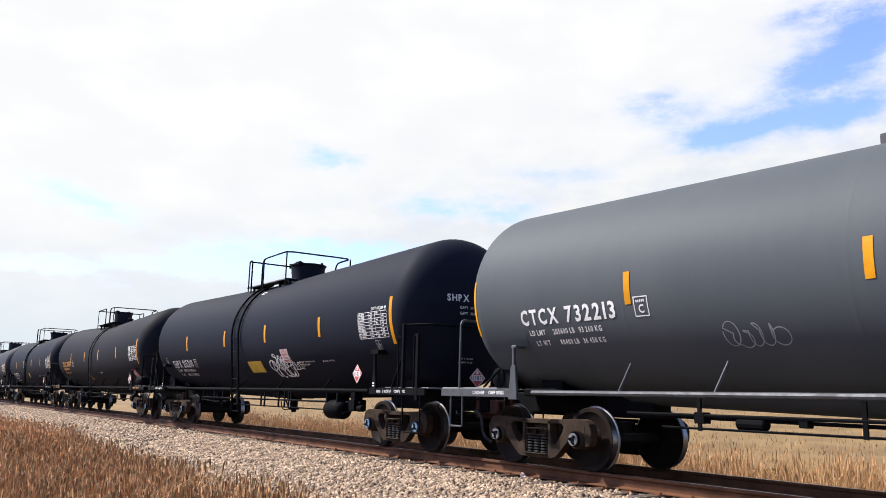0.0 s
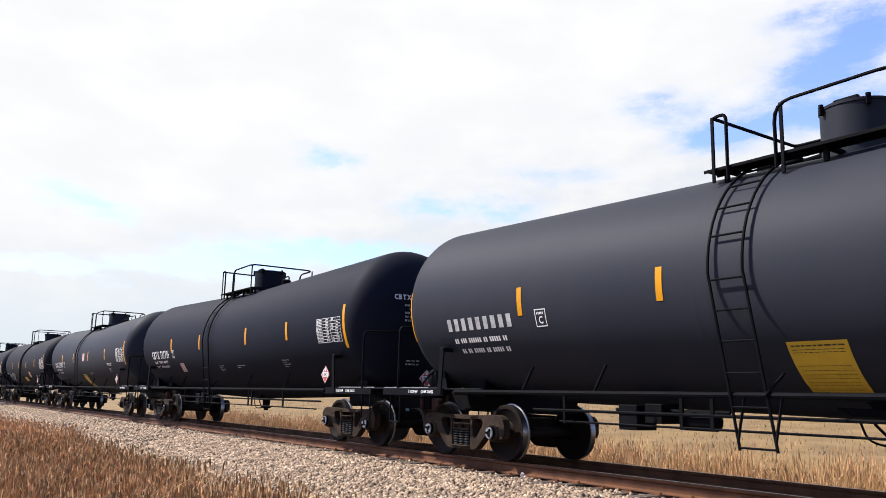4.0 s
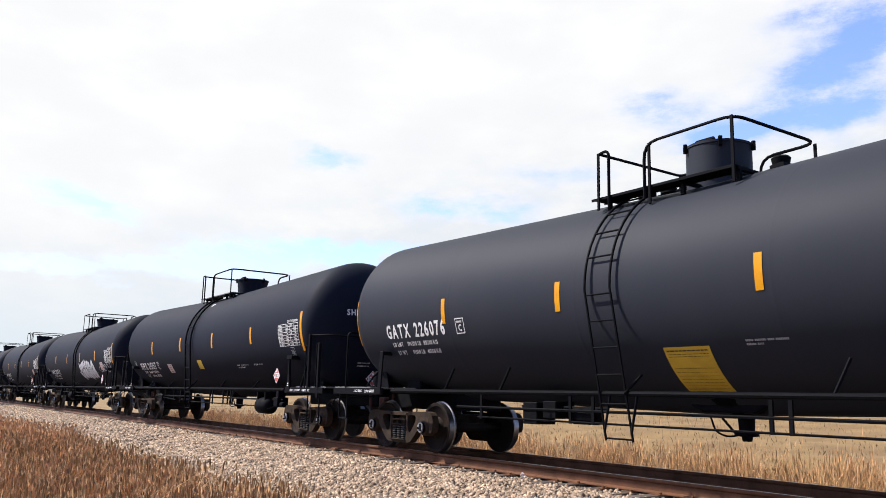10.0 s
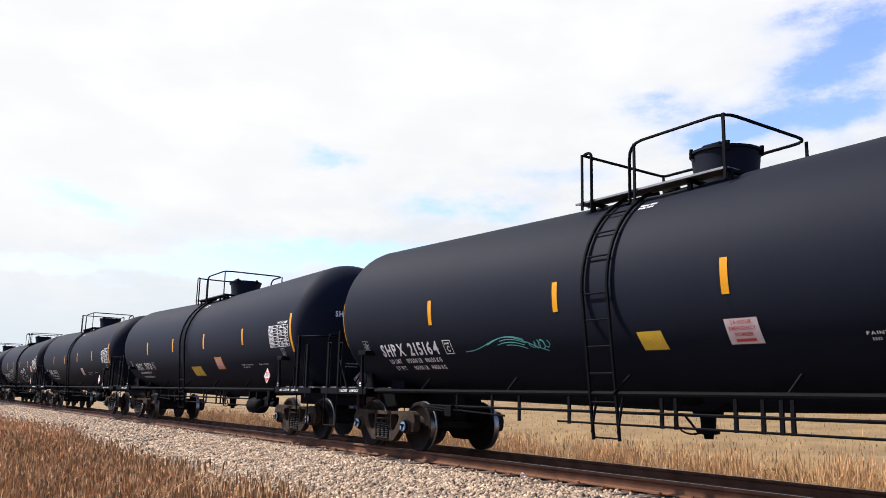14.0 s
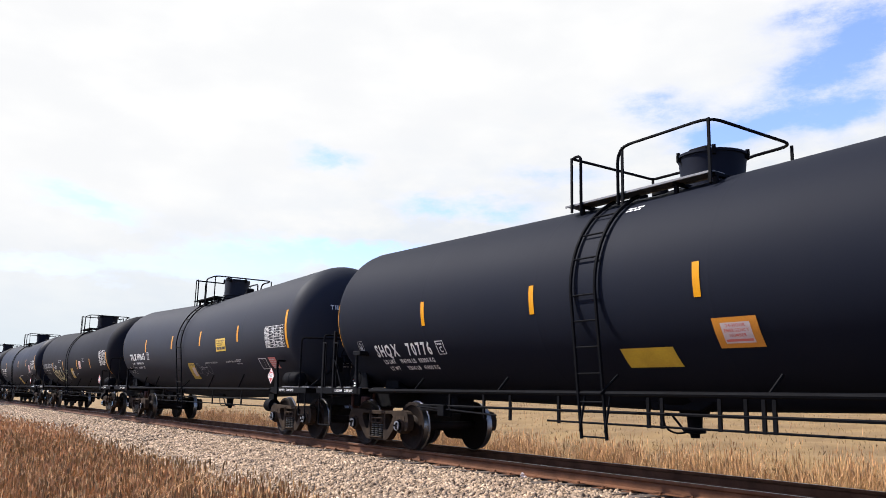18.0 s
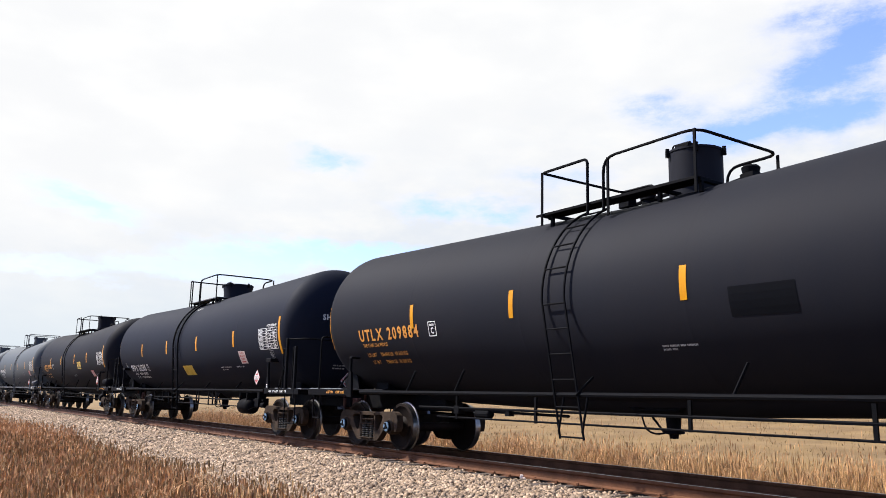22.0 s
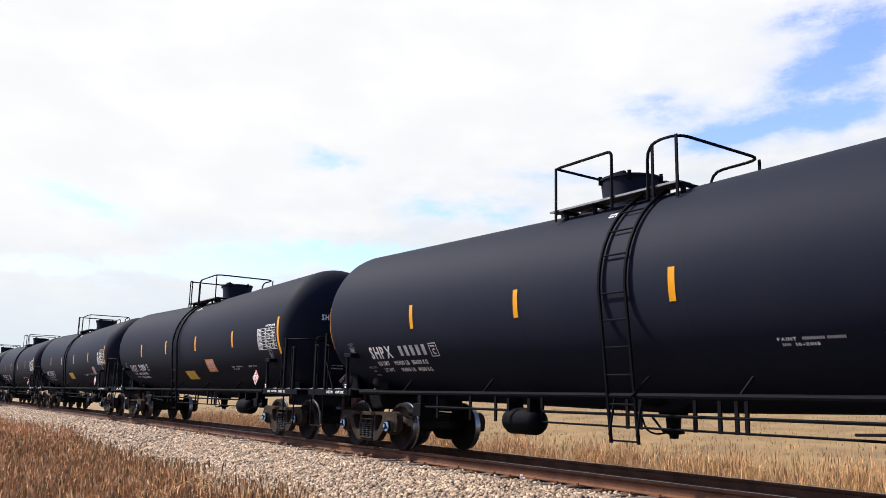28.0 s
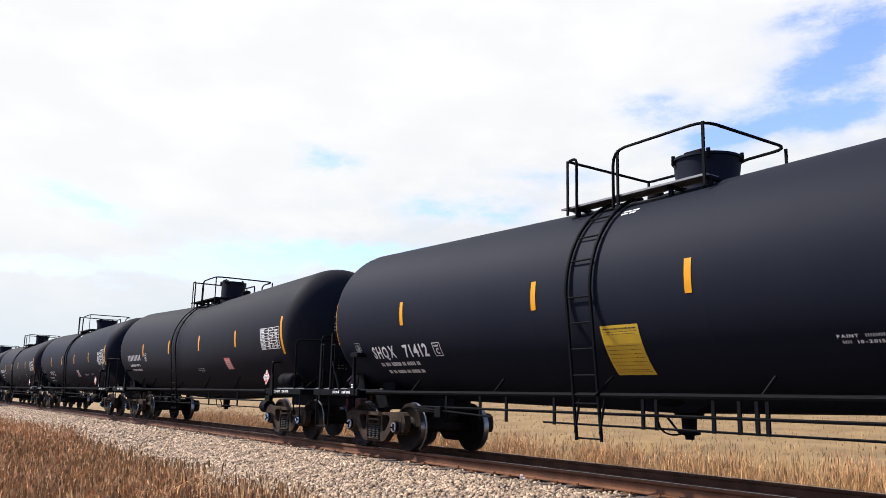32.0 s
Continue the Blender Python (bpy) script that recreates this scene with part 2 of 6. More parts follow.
class Shape:
    """Gathers vertices and faces of one part."""

    def __init__(self):
        self.v, self.f = [], []

    def add(self, verts, faces):
        k = len(self.v)
        self.v += [tuple(p) for p in verts]
        self.f += [tuple(i + k for i in f) for f in faces]
        return self

    def box(self, c, s, turn=None):
        x, y, z = (q / 2 for q in s)
        pts = [Vector((a * x, b * y, d * z)) for d in (-1, 1) for b in (-1, 1) for a in (-1, 1)]
        if turn is not None:
            pts = [turn @ p for p in pts]
        return self.add([p + Vector(c) for p in pts], [(0, 2, 3, 1), (4, 5, 7, 6), (0, 1, 5, 4), (2, 6, 7, 3), (0, 4, 6, 2), (1, 3, 7, 5)])

    def tube(self, pts, r, n=6, closed=False):
        pts = [Vector(p) for p in pts]
        m = len(pts)
        rings = []
        up = None
        for i, p in enumerate(pts):
            a = pts[i - 1] if i or closed else p
            b = pts[(i + 1) % m] if i < m - 1 or closed else p
            d = (b - a).normalized()
            if up is None:
                up = d.orthogonal().normalized()
            else:
                up = (up - d * up.dot(d)).normalized()
            side = d.cross(up)
            rings.append([p + (up * math.cos(q) + side * math.sin(q)) * r for q in (2 * math.pi * j / n for j in range(n))])
        faces = []
        for i in range(m if closed else m - 1):
            for j in range(n):
                k = (i + 1) % m
                faces.append((i * n + j, i * n + (j + 1) % n, k * n + (j + 1) % n, k * n + j))
        if not closed:
            faces += [tuple(range(n))[::-1], tuple((m - 1) * n + j for j in range(n))]
        return self.add([q for ring in rings for q in ring], faces)

    def lathe(self, profile, n=32, axis="x", at=(0, 0, 0), cap=True):
        """profile: (along, radius) pairs, turned about the axis through at."""
        pts, faces = [], []
        for a, r in profile:
            for j in range(n):
                q = 2 * math.pi * j / n
                c, s = r * math.cos(q), r * math.sin(q)
                p = {"x": (a, c, s), "y": (s, a, c), "z": (c, s, a)}[axis]
                pts.append((p[0] + at[0], p[1] + at[1], p[2] + at[2]))
        for i in range(len(profile) - 1):
            for j in range(n):
                faces.append((i * n + j, i * n + (j + 1) % n, (i + 1) * n + (j + 1) % n, (i + 1) * n + j))
        if cap:
            faces += [tuple(range(n))[::-1], tuple((len(profile) - 1) * n + j for j in range(n))]
        return self.add(pts, faces)

    def prism(self, outline, y0, y1):
        """An outline in x and z, given thickness from y0 to y1."""
        n = len(outline)
        pts = [(x, y0, z) for x, z in outline] + [(x, y1, z) for x, z in outline]
        return self.add(pts, [tuple(range(n)), tuple(range(2 * n - 1, n - 1, -1))] + [(i, i + n, (i + 1) % n + n, (i + 1) % n) for i in range(n)])

    def mesh(self, name, material, smooth=False, bevel=0.0):
        me = bpy.data.meshes.new(name)
        me.from_pydata(self.v, [], self.f)
        bm = bmesh.new()
        bm.from_mesh(me)
        bmesh.ops.recalc_face_normals(bm, faces=bm.faces)
        if bevel:
            sharp = [e for e in bm.edges if len(e.link_faces) == 2 and e.calc_face_angle(0) > 0.6]
            bmesh.ops.bevel(bm, geom=sharp, offset=bevel, segments=1, affect="EDGES", clamp_overlap=True)
        bm.to_mesh(me)
        bm.free()
        me.materials.append(M[material])
        if smooth:
            me.shade_smooth()
            me.set_sharp_from_angle(angle=0.7)
        return me


def arrays(name, verts, faces, material, smooth=False):
    """A mesh straight from number arrays: verts (n, 3), faces (m, k)."""
    me = bpy.data.meshes.new(name)
    verts, faces = np.asarray(verts, np.float32), np.asarray(faces, np.int32)
    m, k = faces.shape
    me.vertices.add(len(verts))
    me.vertices.foreach_set("co", verts.ravel())
    me.loops.add(m * k)
    me.loops.foreach_set("vertex_index", faces.ravel())
    me.polygons.add(m)
    me.polygons.foreach_set("loop_start", np.arange(0, m * k, k, dtype=np.int32))
    me.update(calc_edges=True)
    me.materials.append(M[material])
    if smooth:
        me.shade_smooth()
    return me


MESHES = {}
SLOPE = [0.0]  # how steeply the halves of the tank in hand run down to its middle


def shared(key, make, material, smooth=False, bevel=0.0):
    key = (key, material, SLOPE[0])
    if key not in MESHES:
        MESHES[key] = make().mesh(key[0] if isinstance(key[0], str) else key[0][0], material, smooth, bevel)
    return MESHES[key]


def part(name, me, parent, label="", at=None):
    ob = new(name, me)
    ob.parent = parent
    if at is not None:
        ob.matrix_basis = at
    return tagged(ob, label)


def arc(c, r, a0, a1, n, plane="xz"):
    out = []
    for i in range(n + 1):
        q = radians(a0 + (a1 - a0) * i / n)
        u, w = r * math.cos(q), r * math.sin(q)
        out.append({"xz": (c[0] + u, c[1], c[2] + w), "yz": (c[0], c[1] + u, c[2] + w), "xy": (c[0] + u, c[1] + w, c[2])}[plane])
    return out


def rounded(pts, r=0.12, n=4):
    """A polyline with its corners rounded."""
    pts = [Vector(p) for p in pts]
    out = [pts[0]]
    for a, b, c in zip(pts, pts[1:], pts[2:]):
        d0, d1 = (a - b), (c - b)
        k = min(r, d0.length * 0.45, d1.length * 0.45)
        p0, p1 = b + d0.normalized() * k, b + d1.normalized() * k
        for i in range(n + 1):
            t = i / n
            out.append(p0 * (1 - t) ** 2 + b * 2 * t * (1 - t) + p1 * t * t)
    return out + [pts[-1]]

# ---- the ground, the track and the field ----
rng = np.random.default_rng(7)


def rise(x, y):
    """Height of the ground: level by the camera, a low bank under the track, a field that climbs gently behind it."""
    x, y = np.asarray(x, float), np.asarray(y, float)
    z = np.full_like(y, -0.66)
    z = np.where(y > 3.2, -0.70 + np.clip(y - 7.0, 0, 93) * 0.054 + np.clip(y - 100.0, 0, 90) * 0.055 + np.clip(y - 190.0, 0, 140) * 0.030 + np.clip(y - 330.0, 0, 80) * 0.085, z)
    z = z + 0.05 * np.sin(x * 0.31 + y * 0.5) * (np.abs(y) > 4.2) + 0.03 * np.sin(x * 0.83 - y * 1.1) * (np.abs(y) > 4.2)
    return z


def sheet(name, xs, ys, height, material, smooth=True):
    gx, gy = np.meshgrid(xs, ys, indexing="ij")
    v = np.stack([gx, gy, height(gx, gy)], -1).reshape(-1, 3)
    a = np.arange((len(xs) - 1) * len(ys)).reshape(len(xs) - 1, len(ys))[:, :-1].ravel()
    f = np.stack([a, a + len(ys), a + len(ys) + 1, a + 1], -1)
    return arrays(name, v, f, material, smooth)


xs = np.unique(np.concatenate([np.linspace(-3500, -300, 12), np.linspace(-300, -90, 15), np.linspace(-90, 40, 131), np.linspace(40, 300, 14), np.linspace(300, 3500, 10)]))
ys = np.unique(np.concatenate([np.linspace(-3500, -60, 12), np.linspace(-60, -12, 13), np.linspace(-12, 30, 85), np.linspace(30, 260, 47), np.linspace(260, 420, 33), np.linspace(420, 3500, 12)]))
tagged(new("ground", sheet("ground", xs, ys, rise, "soil")), "dry winter pasture with tawny grass, rising gently behind the railway", "ground", kind="structure")


def bed_height(x, y):
    a = np.abs(y)
    z = np.where(a < 1.75, -0.235, -0.235 - (a - 1.75) * np.where(y < 0, 0.155, 0.30))
    return z + 0.012 * np.sin(x * 7.1 + y * 3.0) + 0.010 * np.sin(x * 3.3 - y * 9.0)


tagged(new("ballast_bed", sheet("ballast_bed", np.arange(-260, 60.1, 0.5), np.linspace(-4.75, 3.55, 47), bed_height, "bed")), "pale limestone ballast bank under the track", "ballast", kind="structure")


def stones(name, count, x0, x1, y0, y1, size, sink, label):
    base = np.array([(-1, -1, -1), (1, -1, -1), (1, 1, -1), (-1, 1, -1), (-1, -1, 1), (1, -1, 1), (1, 1, 1), (-1, 1, 1)], float) * 0.5
    quads = np.array([(0, 3, 2, 1), (4, 5, 6, 7), (0, 1, 5, 4), (1, 2, 6, 5), (2, 3, 7, 6), (3, 0, 4, 7)])
    u = rng.random(count)
    px, py = x0 + (x1 - x0) * u, y0 + (y1 - y0) * rng.random(count)
    s = size * rng.uniform(0.55, 1.35, (count, 1, 1)) * rng.uniform(0.6, 1.25, (count, 1, 3))
    v = base[None] * s * rng.uniform(0.55, 1.2, (count, 8, 3))
    q = rng.normal(size=(count, 4))
    q /= np.linalg.norm(q, axis=1, keepdims=True)
    w, a, b, c = q.T
    R = np.stack([np.stack([1 - 2 * (b * b + c * c), 2 * (a * b - w * c), 2 * (a * c + w * b)], -1),
                  np.stack([2 * (a * b + w * c), 1 - 2 * (a * a + c * c), 2 * (b * c - w * a)], -1),
                  np.stack([2 * (a * c - w * b), 2 * (b * c + w * a), 1 - 2 * (a * a + b * b)], -1)], 1)
    v = np.einsum("nij,nkj->nki", R, v)
    v[..., 0] += px[:, None]
    v[..., 1] += py[:, None]
    v[..., 2] += (bed_height(px, py) + size * rng.uniform(-sink, 0.35, count))[:, None]
    f = quads[None] + (np.arange(count) * 8)[:, None, None]
    return tagged(new(name, arrays(name, v.reshape(-1, 3), f.reshape(-1, 4), "stone")), label, "ballast stones", kind="stuff")


stones("ballast_stones", 82000, -24, -3, -4.9, -1.18, 0.049, 0.20, "loose pale limestone ballast on the bank beside the rail")
stones("ballast_stones", 4500, -24, -3, -1.30, -0.88, 0.045, 0.6, "ballast stones strewn between the sleeper ends")
stones("ballast_stones", 46000, -64, -24, -4.7, -1.1, 0.066, 0.25, "loose pale limestone ballast farther along the bank")
stones("ballast_stones", 9000, -40, -2, -0.62, 3.3, 0.065, 0.3, "loose pale limestone ballast between and behind the rails")

stones("ballast_stones", 7000, -3, 12, -4.7, -1.18, 0.06, 0.3, "loose pale limestone ballast beyond the near end of the view")

# the track: two rails and wooden sleepers
RAIL = [(-0.070, -0.184), (-0.070, -0.172), (-0.014, -0.150), (-0.009, -0.060), (-0.036, -0.038), (-0.036, -0.008),
        (-0.028, 0.0), (0.028, 0.0), (0.036, -0.008), (0.036, -0.038), (0.009, -0.060), (0.014, -0.150), (0.070, -0.172), (0.070, -0.184)]
track = tagged(new("railway_track"), "single railway track of rusty rails on wooden sleepers", "railway track", kind="structure")
for side, nm in ((-0.753, "rail"), (0.753, "rail")):
    s = Shape()
    n = len(RAIL)
    for x in (-260.0, 60.0):
        s.v += [(x, side + a, b) for a, b in RAIL]
    s.f = [tuple(range(n))[::-1], tuple(range(n, 2 * n))] + [(i, (i + 1) % n, (i + 1) % n + n, i + n) for i in range(n)]
    me = s.mesh("rail", "rail")
    me.materials.append(M["railtop"])
    for p in me.polygons:
        if p.normal.z > 0.9 and p.center.z > -0.01:
            p.material_index = 1
    part("rail", me, track, "rusty steel rail with a worn running surface")
tie_me = Shape().box((0, 0, -0.275), (0.225, 2.6, 0.17)).mesh("sleeper", "tie", bevel=0.012)
plate_me = Shape().box((0, -0.753, -0.188), (0.19, 0.33, 0.012)).box((0.0, -0.66, -0.172), (0.03, 0.03, 0.03)).box((0.05, -0.85, -0.172), (0.03, 0.03, 0.03)).mesh("tie_plate", "rail")
for i in range(146):
    x = -71.76 + i * 0.51
    jig = random.uniform(-0.03, 0.03)
    t_ = part("sleeper", tie_me, track, at=pose(x + jig, random.uniform(-0.05, 0.05), random.uniform(-0.012, 0.012), 0, 0, random.uniform(-1.2, 1.2)))
    if -34 < x < -2:
        part("tie_plate", plate_me, t_)
# a scrap of white litter lies against the rail
tagged(new("litter_scrap", Shape().box((0, 0, 0.03), (0.05, 0.035, 0.07), Euler((0.3, 0.4, 0.5)).to_matrix()).box((0.05, 0.01, 0.01), (0.07, 0.04, 0.02)).mesh("litter_scrap", "paper", bevel=0.008)),
       "scrap of white litter lying on the ballast against the rail", "litter").matrix_basis = pose(-10.25, -0.86, -0.20)


def blades(name, px, py, tall, wide, lean, material, label, heads=0.0, lift=0.0):
    """Dry grass: every stalk a bent ribbon of two quads, some with a seed head."""
    n = len(px)
    base = np.stack([px, py, rise(px, py) + lift], -1)
    h = tall * rng.uniform(0.45, 1.25, n)
    a = rng.uniform(0, 2 * np.pi, n)
    d = np.stack([np.cos(a), np.sin(a), np.zeros(n)], -1)
    b = a + rng.uniform(0.6, 2.5, n)
    off = np.stack([np.cos(b), np.sin(b), np.zeros(n)], -1) * (h * lean * rng.uniform(0.1, 1.0, n))[:, None]
    up = np.array([0, 0, 1.0])
    w = wide * rng.uniform(0.6, 1.5, n)
    rows = []
    for t, k in ((0.0, 1.0), (0.55, 0.75), (1.0, 0.12)):
        c = base + up * (h * t * (1 - 0.12 * lean * t))[:, None] + off * t ** 1.8
        kk = np.full(n, k)
        rows += [c - d * (w * kk)[:, None], c + d * (w * kk)[:, None]]
    v = np.stack(rows, 1).reshape(-1, 3)
    i0 = (np.arange(n) * 6)[:, None]
    f = np.concatenate([i0 + np.array([0, 1, 3, 2]), i0 + np.array([2, 3, 5, 4])])
    if heads:
        k = rng.random(n) < heads
        tip = (base + up * h[:, None] * 0.97 + off)[k]
        m = len(tip)
        hw = (wide * 2.6) * rng.uniform(0.7, 1.4, m)
        hl = tall * 0.13 * rng.uniform(0.6, 1.4, m)
        dd = d[k]
        hv = np.stack([tip - up * hl[:, None], tip + dd * hw[:, None], tip + up * hl[:, None], tip - dd * hw[:, None]], 1).reshape(-1, 3)
        f = np.concatenate([f, len(v) + (np.arange(m) * 4)[:, None] + np.array([0, 1, 2, 3])])
        v = np.concatenate([v, hv])
    return tagged(new(name, arrays(name, v, f, material)), label, "grass", kind="stuff")


def scatter(n, x0, x1, y0, y1, clump=1.0, power=1.0):
    px = x0 + (x1 - x0) * rng.random(n) ** power
    py = y0 + (y1 - y0) * rng.random(n)
    g = np.sin(px * 1.7 + py * 2.3) + np.sin(px * 0.6 - py * 1.1) + 0.6 * np.sin(px * 4.1 + py * 3.7)
    keep = rng.random(n) < np.clip(0.75 + clump * 0.3 * g, 0.06, 1.0)
    return px[keep], py[keep]


# tall brown grass on the near verge, thinning towards the ballast
blades("verge_grass", *scatter(46000, -26, -5, -8.8, -4.75, 1.5), 0.38, 0.0048, 1.2, "grass", "dry reddish-brown grass on the verge beside the ballast", 0.5)
blades("verge_grass", *scatter(30000, -95, -24, -8.8, -4.2, 0.7, 0.8), 0.46, 0.008, 0.7, "grass", "dry reddish-brown grass along the verge farther off", 0.4)
blades("verge_straw", *scatter(20000, -24, -6, -8.2, -4.6, 1.8), 0.44, 0.0048, 1.2, "straw", "pale straw stalks among the brown verge grass", 0.5)
blades("verge_straw", *scatter(1300, -30, -7, -5.0, -4.0, 1.0), 0.34, 0.004, 0.6, "straw", "single stalks standing in the edge of the ballast", 0.6, 0.02)
blades("verge_grass", *scatter(11000, -5, 9, -16.0, -4.8, 0.9), 0.30, 0.006, 1.0, "grass", "dry brown grass round the standpoint", 0.3)
# golden grass behind the track and over the field
blades("trackside_grass", *scatter(56000, -50, 4, 3.7, 8.2, 1.6), 0.50, 0.0038, 0.7, "straw", "golden dry grass standing behind the track", 0.12)
blades("trackside_grass", *scatter(34000, -50, 4, 3.9, 8.4, 2.0), 0.66, 0.0034, 0.6, "grass", "brown weed stalks standing behind the track", 0.25)
blades("field_grass", *scatter(16000, -60, 15, 7.0, 13.0, 1.6), 0.14, 0.004, 0.9, "straw", "thin golden grass at the edge of the pasture", 0.0)

blades("field_grass", *scatter(26000, -75, 22, 10.0, 42.0, 1.4), 0.12, 0.008, 0.9, "pasture", "short tawny pasture grass in thin tufts", 0.0)
blades("field_weeds", *scatter(5000, -75, 22, 9.0, 45.0, 2.6), 0.30, 0.006, 0.8, "grass", "scattered brown weeds in the pasture", 0.3)

# ---- what stands on the rise beyond the field ----


def ground_at(x, y):
    return float(rise(np.array([x]), np.array([y]))[0])


tagged(new("gravel_lot", sheet("gravel_lot", np.linspace(-330, -120, 22), np.linspace(330, 404, 8), lambda x, y: rise(x, y) + 0.12, "lot")), "pale gravel lot along the top of the field", "lot", kind="structure")


def bare_tree(x, y, tall, seed):
    """A leafless tree: a tapered trunk that forks again and again."""
    dice = random.Random(seed)
    root = tagged(new("bare_tree"), "leafless grey tree standing beyond the field", "tree", "bare trees")
    root.matrix_basis = pose(x, y, ground_at(x, y) - 0.1)
    trunk, crown = Shape(), Shape()

    def grow(s, p, d, length, r, depth):
        pts = [p]
        for i in range(3):
            d = (d + Vector((dice.uniform(-0.16, 0.16), dice.uniform(-0.16, 0.16), 0.06))).normalized()
            pts.append(pts[-1] + d * length / 3)
        n = 6 if depth < 2 else 3
        for a, b, k in zip(pts, pts[1:], (1.0, 0.85, 0.7)):
            s.tube([a, b], r * k, n)
        if depth < 5:
            for i in range(3 if depth else 4):
                turn = Vector((dice.uniform(-1, 1), dice.uniform(-1, 1), dice.uniform(-0.1, 0.7))).normalized()
                grow(crown, pts[dice.choice((2, 3)) if depth else 3], (d * 0.75 + turn * 0.75).normalized(), length * dice.uniform(0.62, 0.8), r * 0.6, depth + 1)

    grow(trunk, Vector((0, 0, 0)), Vector((0, 0, 1)), tall * 0.30, tall * 0.018, 0)
    part("trunk", trunk.mesh("trunk", "bark", True), root)
    part("branches", crown.mesh("branches", "bark"), root)


for k_, (x_, y_, t_) in enumerate(((-139.5, 200.0, 9.5), (-136.6, 203.0, 7.0), (-142.5, 207.0, 6.0), (-128.5, 212.0, 4.5), (-149.0, 186.0, 11.0), (-146.0, 191.0, 12.5), (-143.0, 188.0, 10.0), (-151.5, 192.0, 9.0), (-147.5, 183.0, 6.0), (-144.5, 184.0, 5.0))):
    bare_tree(x_, y_, t_, 40 + k_)


def shed(x, y, long, wide, high, turn):
    """A low building of white sheet metal with a shallow roof, doors and windows."""
    root = tagged(new("shed"), "long low white metal shed beyond the field", "shed", "sheds beyond the field")
    root.matrix_basis = pose(x, y, ground_at(x, y) - 0.1, 0, 0, turn)
    part("wall", Shape().box((0, 0, high / 2), (long, wide, high)).mesh("wall", "shed", bevel=0.02), root)
    part("roof", Shape().add([(a * (long / 2 + 0.3), b, c) for a in (-1, 1) for b, c in ((-wide / 2 - 0.3, high), (0, high + wide * 0.12), (wide / 2 + 0.3, high), (wide / 2 + 0.3, high - 0.15), (-wide / 2 - 0.3, high - 0.15))],
         [(0, 5, 6, 1), (1, 6, 7, 2), (2, 7, 8, 3), (3, 8, 9, 4), (4, 9, 5, 0), (0, 1, 2, 3, 4), (9, 8, 7, 6, 5)]).mesh("roof", "roof"), root)
    n = int(long // 7)
    for i in range(n):
        u = -long / 2 + (i + 0.5) * long / n
        if i % 3 == 1:
            part("door", Shape().box((u, -wide / 2 - 0.03, 1.45), (2.8, 0.06, 2.7)).mesh("door", "roof"), root)
        else:
            part("window", Shape().box((u, -wide / 2 - 0.02, 1.8), (1.5, 0.06, 1.0)).mesh("window", "glass"), root)


shed(-268, 410, 44, 12, 3.2, 4)
shed(-222, 407, 26, 10, 3.0, -3)
shed(-312, 412, 30, 12, 3.6, 2)


def vehicle(kind, x, y, paint, turn, label):
    """A parked car or van in side view: body with wheel arches, glass band and wheels."""
    root = tagged(new(kind), label, kind, "vehicles on the lot")
    root.matrix_basis = pose(x, y, ground_at(x, y) + 0.12, 0, 0, turn)
    if kind == "van":
        side, band = [(-2.7, 0.4), (2.6, 0.4), (2.7, 1.0), (2.2, 1.25), (1.6, 2.2), (1.3, 2.35), (-2.6, 2.35), (-2.7, 2.2)], [(0.6, 1.35), (1.95, 1.35), (1.5, 2.1), (0.6, 2.1)]
    else:
        side, band = [(-2.25, 0.4), (2.2, 0.4), (2.25, 0.8), (1.2, 0.95), (0.55, 1.45), (-0.9, 1.45), (-1.6, 0.98), (-2.25, 0.9)], [(-1.4, 0.98), (0.95, 0.98), (0.48, 1.38), (-0.85, 1.38)]
    part("body", Shape().prism(side, -0.85, 0.85).mesh("body", paint, bevel=0.06), root)
    part("window", Shape().prism(band, -0.87, 0.87).mesh("window", "glass"), root)
    for u in (-1.45, 1.45):
        for w in (-0.78, 0.78):
            part("wheel", shared("tyre", lambda: Shape().lathe([(-0.1, 0.2), (-0.1, 0.33), (0.1, 0.33), (0.1, 0.2)], 16, "y"), "hose", True), root, at=pose(u, w, 0.34))


vehicle("van", -256.5, 399, "car_white", 5, "white van parked on the lot before a shed")
vehicle("car", -262.5, 398, "car_dark", -4, "dark car parked on the gravel lot")
vehicle("car", -271.0, 400, "car_red", 170, "red car parked on the gravel lot")
vehicle("car", -281.0, 399, "car_dark", 3, "dark car parked on the gravel lot")
vehicle("car", -240.0, 397, "car_white", 8, "white car parked on the gravel lot")
vehicle("van", -290.0, 400, "car_red", 4, "red van parked on the gravel lot")
vehicle("car", -297.0, 398, "car_white", 6, "white car parked on the gravel lot")
vehicle("van", -232.0, 399, "car_red", -3, "red van parked on the gravel lot")
vehicle("van", -247.5, 400, "car_dark", -5, "dark van parked on the gravel lot")


def utility_pole(x, y, tall):
    root = tagged(new("utility_pole"), "wooden utility pole with a cross arm beyond the field", "pole", "utility poles")
    root.matrix_basis = pose(x, y, ground_at(x, y) - 0.2)
    part("pole", Shape().lathe([(0, 0.17), (tall * 0.5, 0.14), (tall, 0.10)], 10, "z").mesh("pole", "bark", True), root)
    part("cross_arm", Shape().box((0, 0, tall - 0.7), (2.4, 0.12, 0.14)).mesh("cross_arm", "bark"), root)


utility_pole(-130.5, 205, 8.5)
utility_pole(-108.0, 205, 8.5)
utility_pole(-262.0, 415, 9.0)

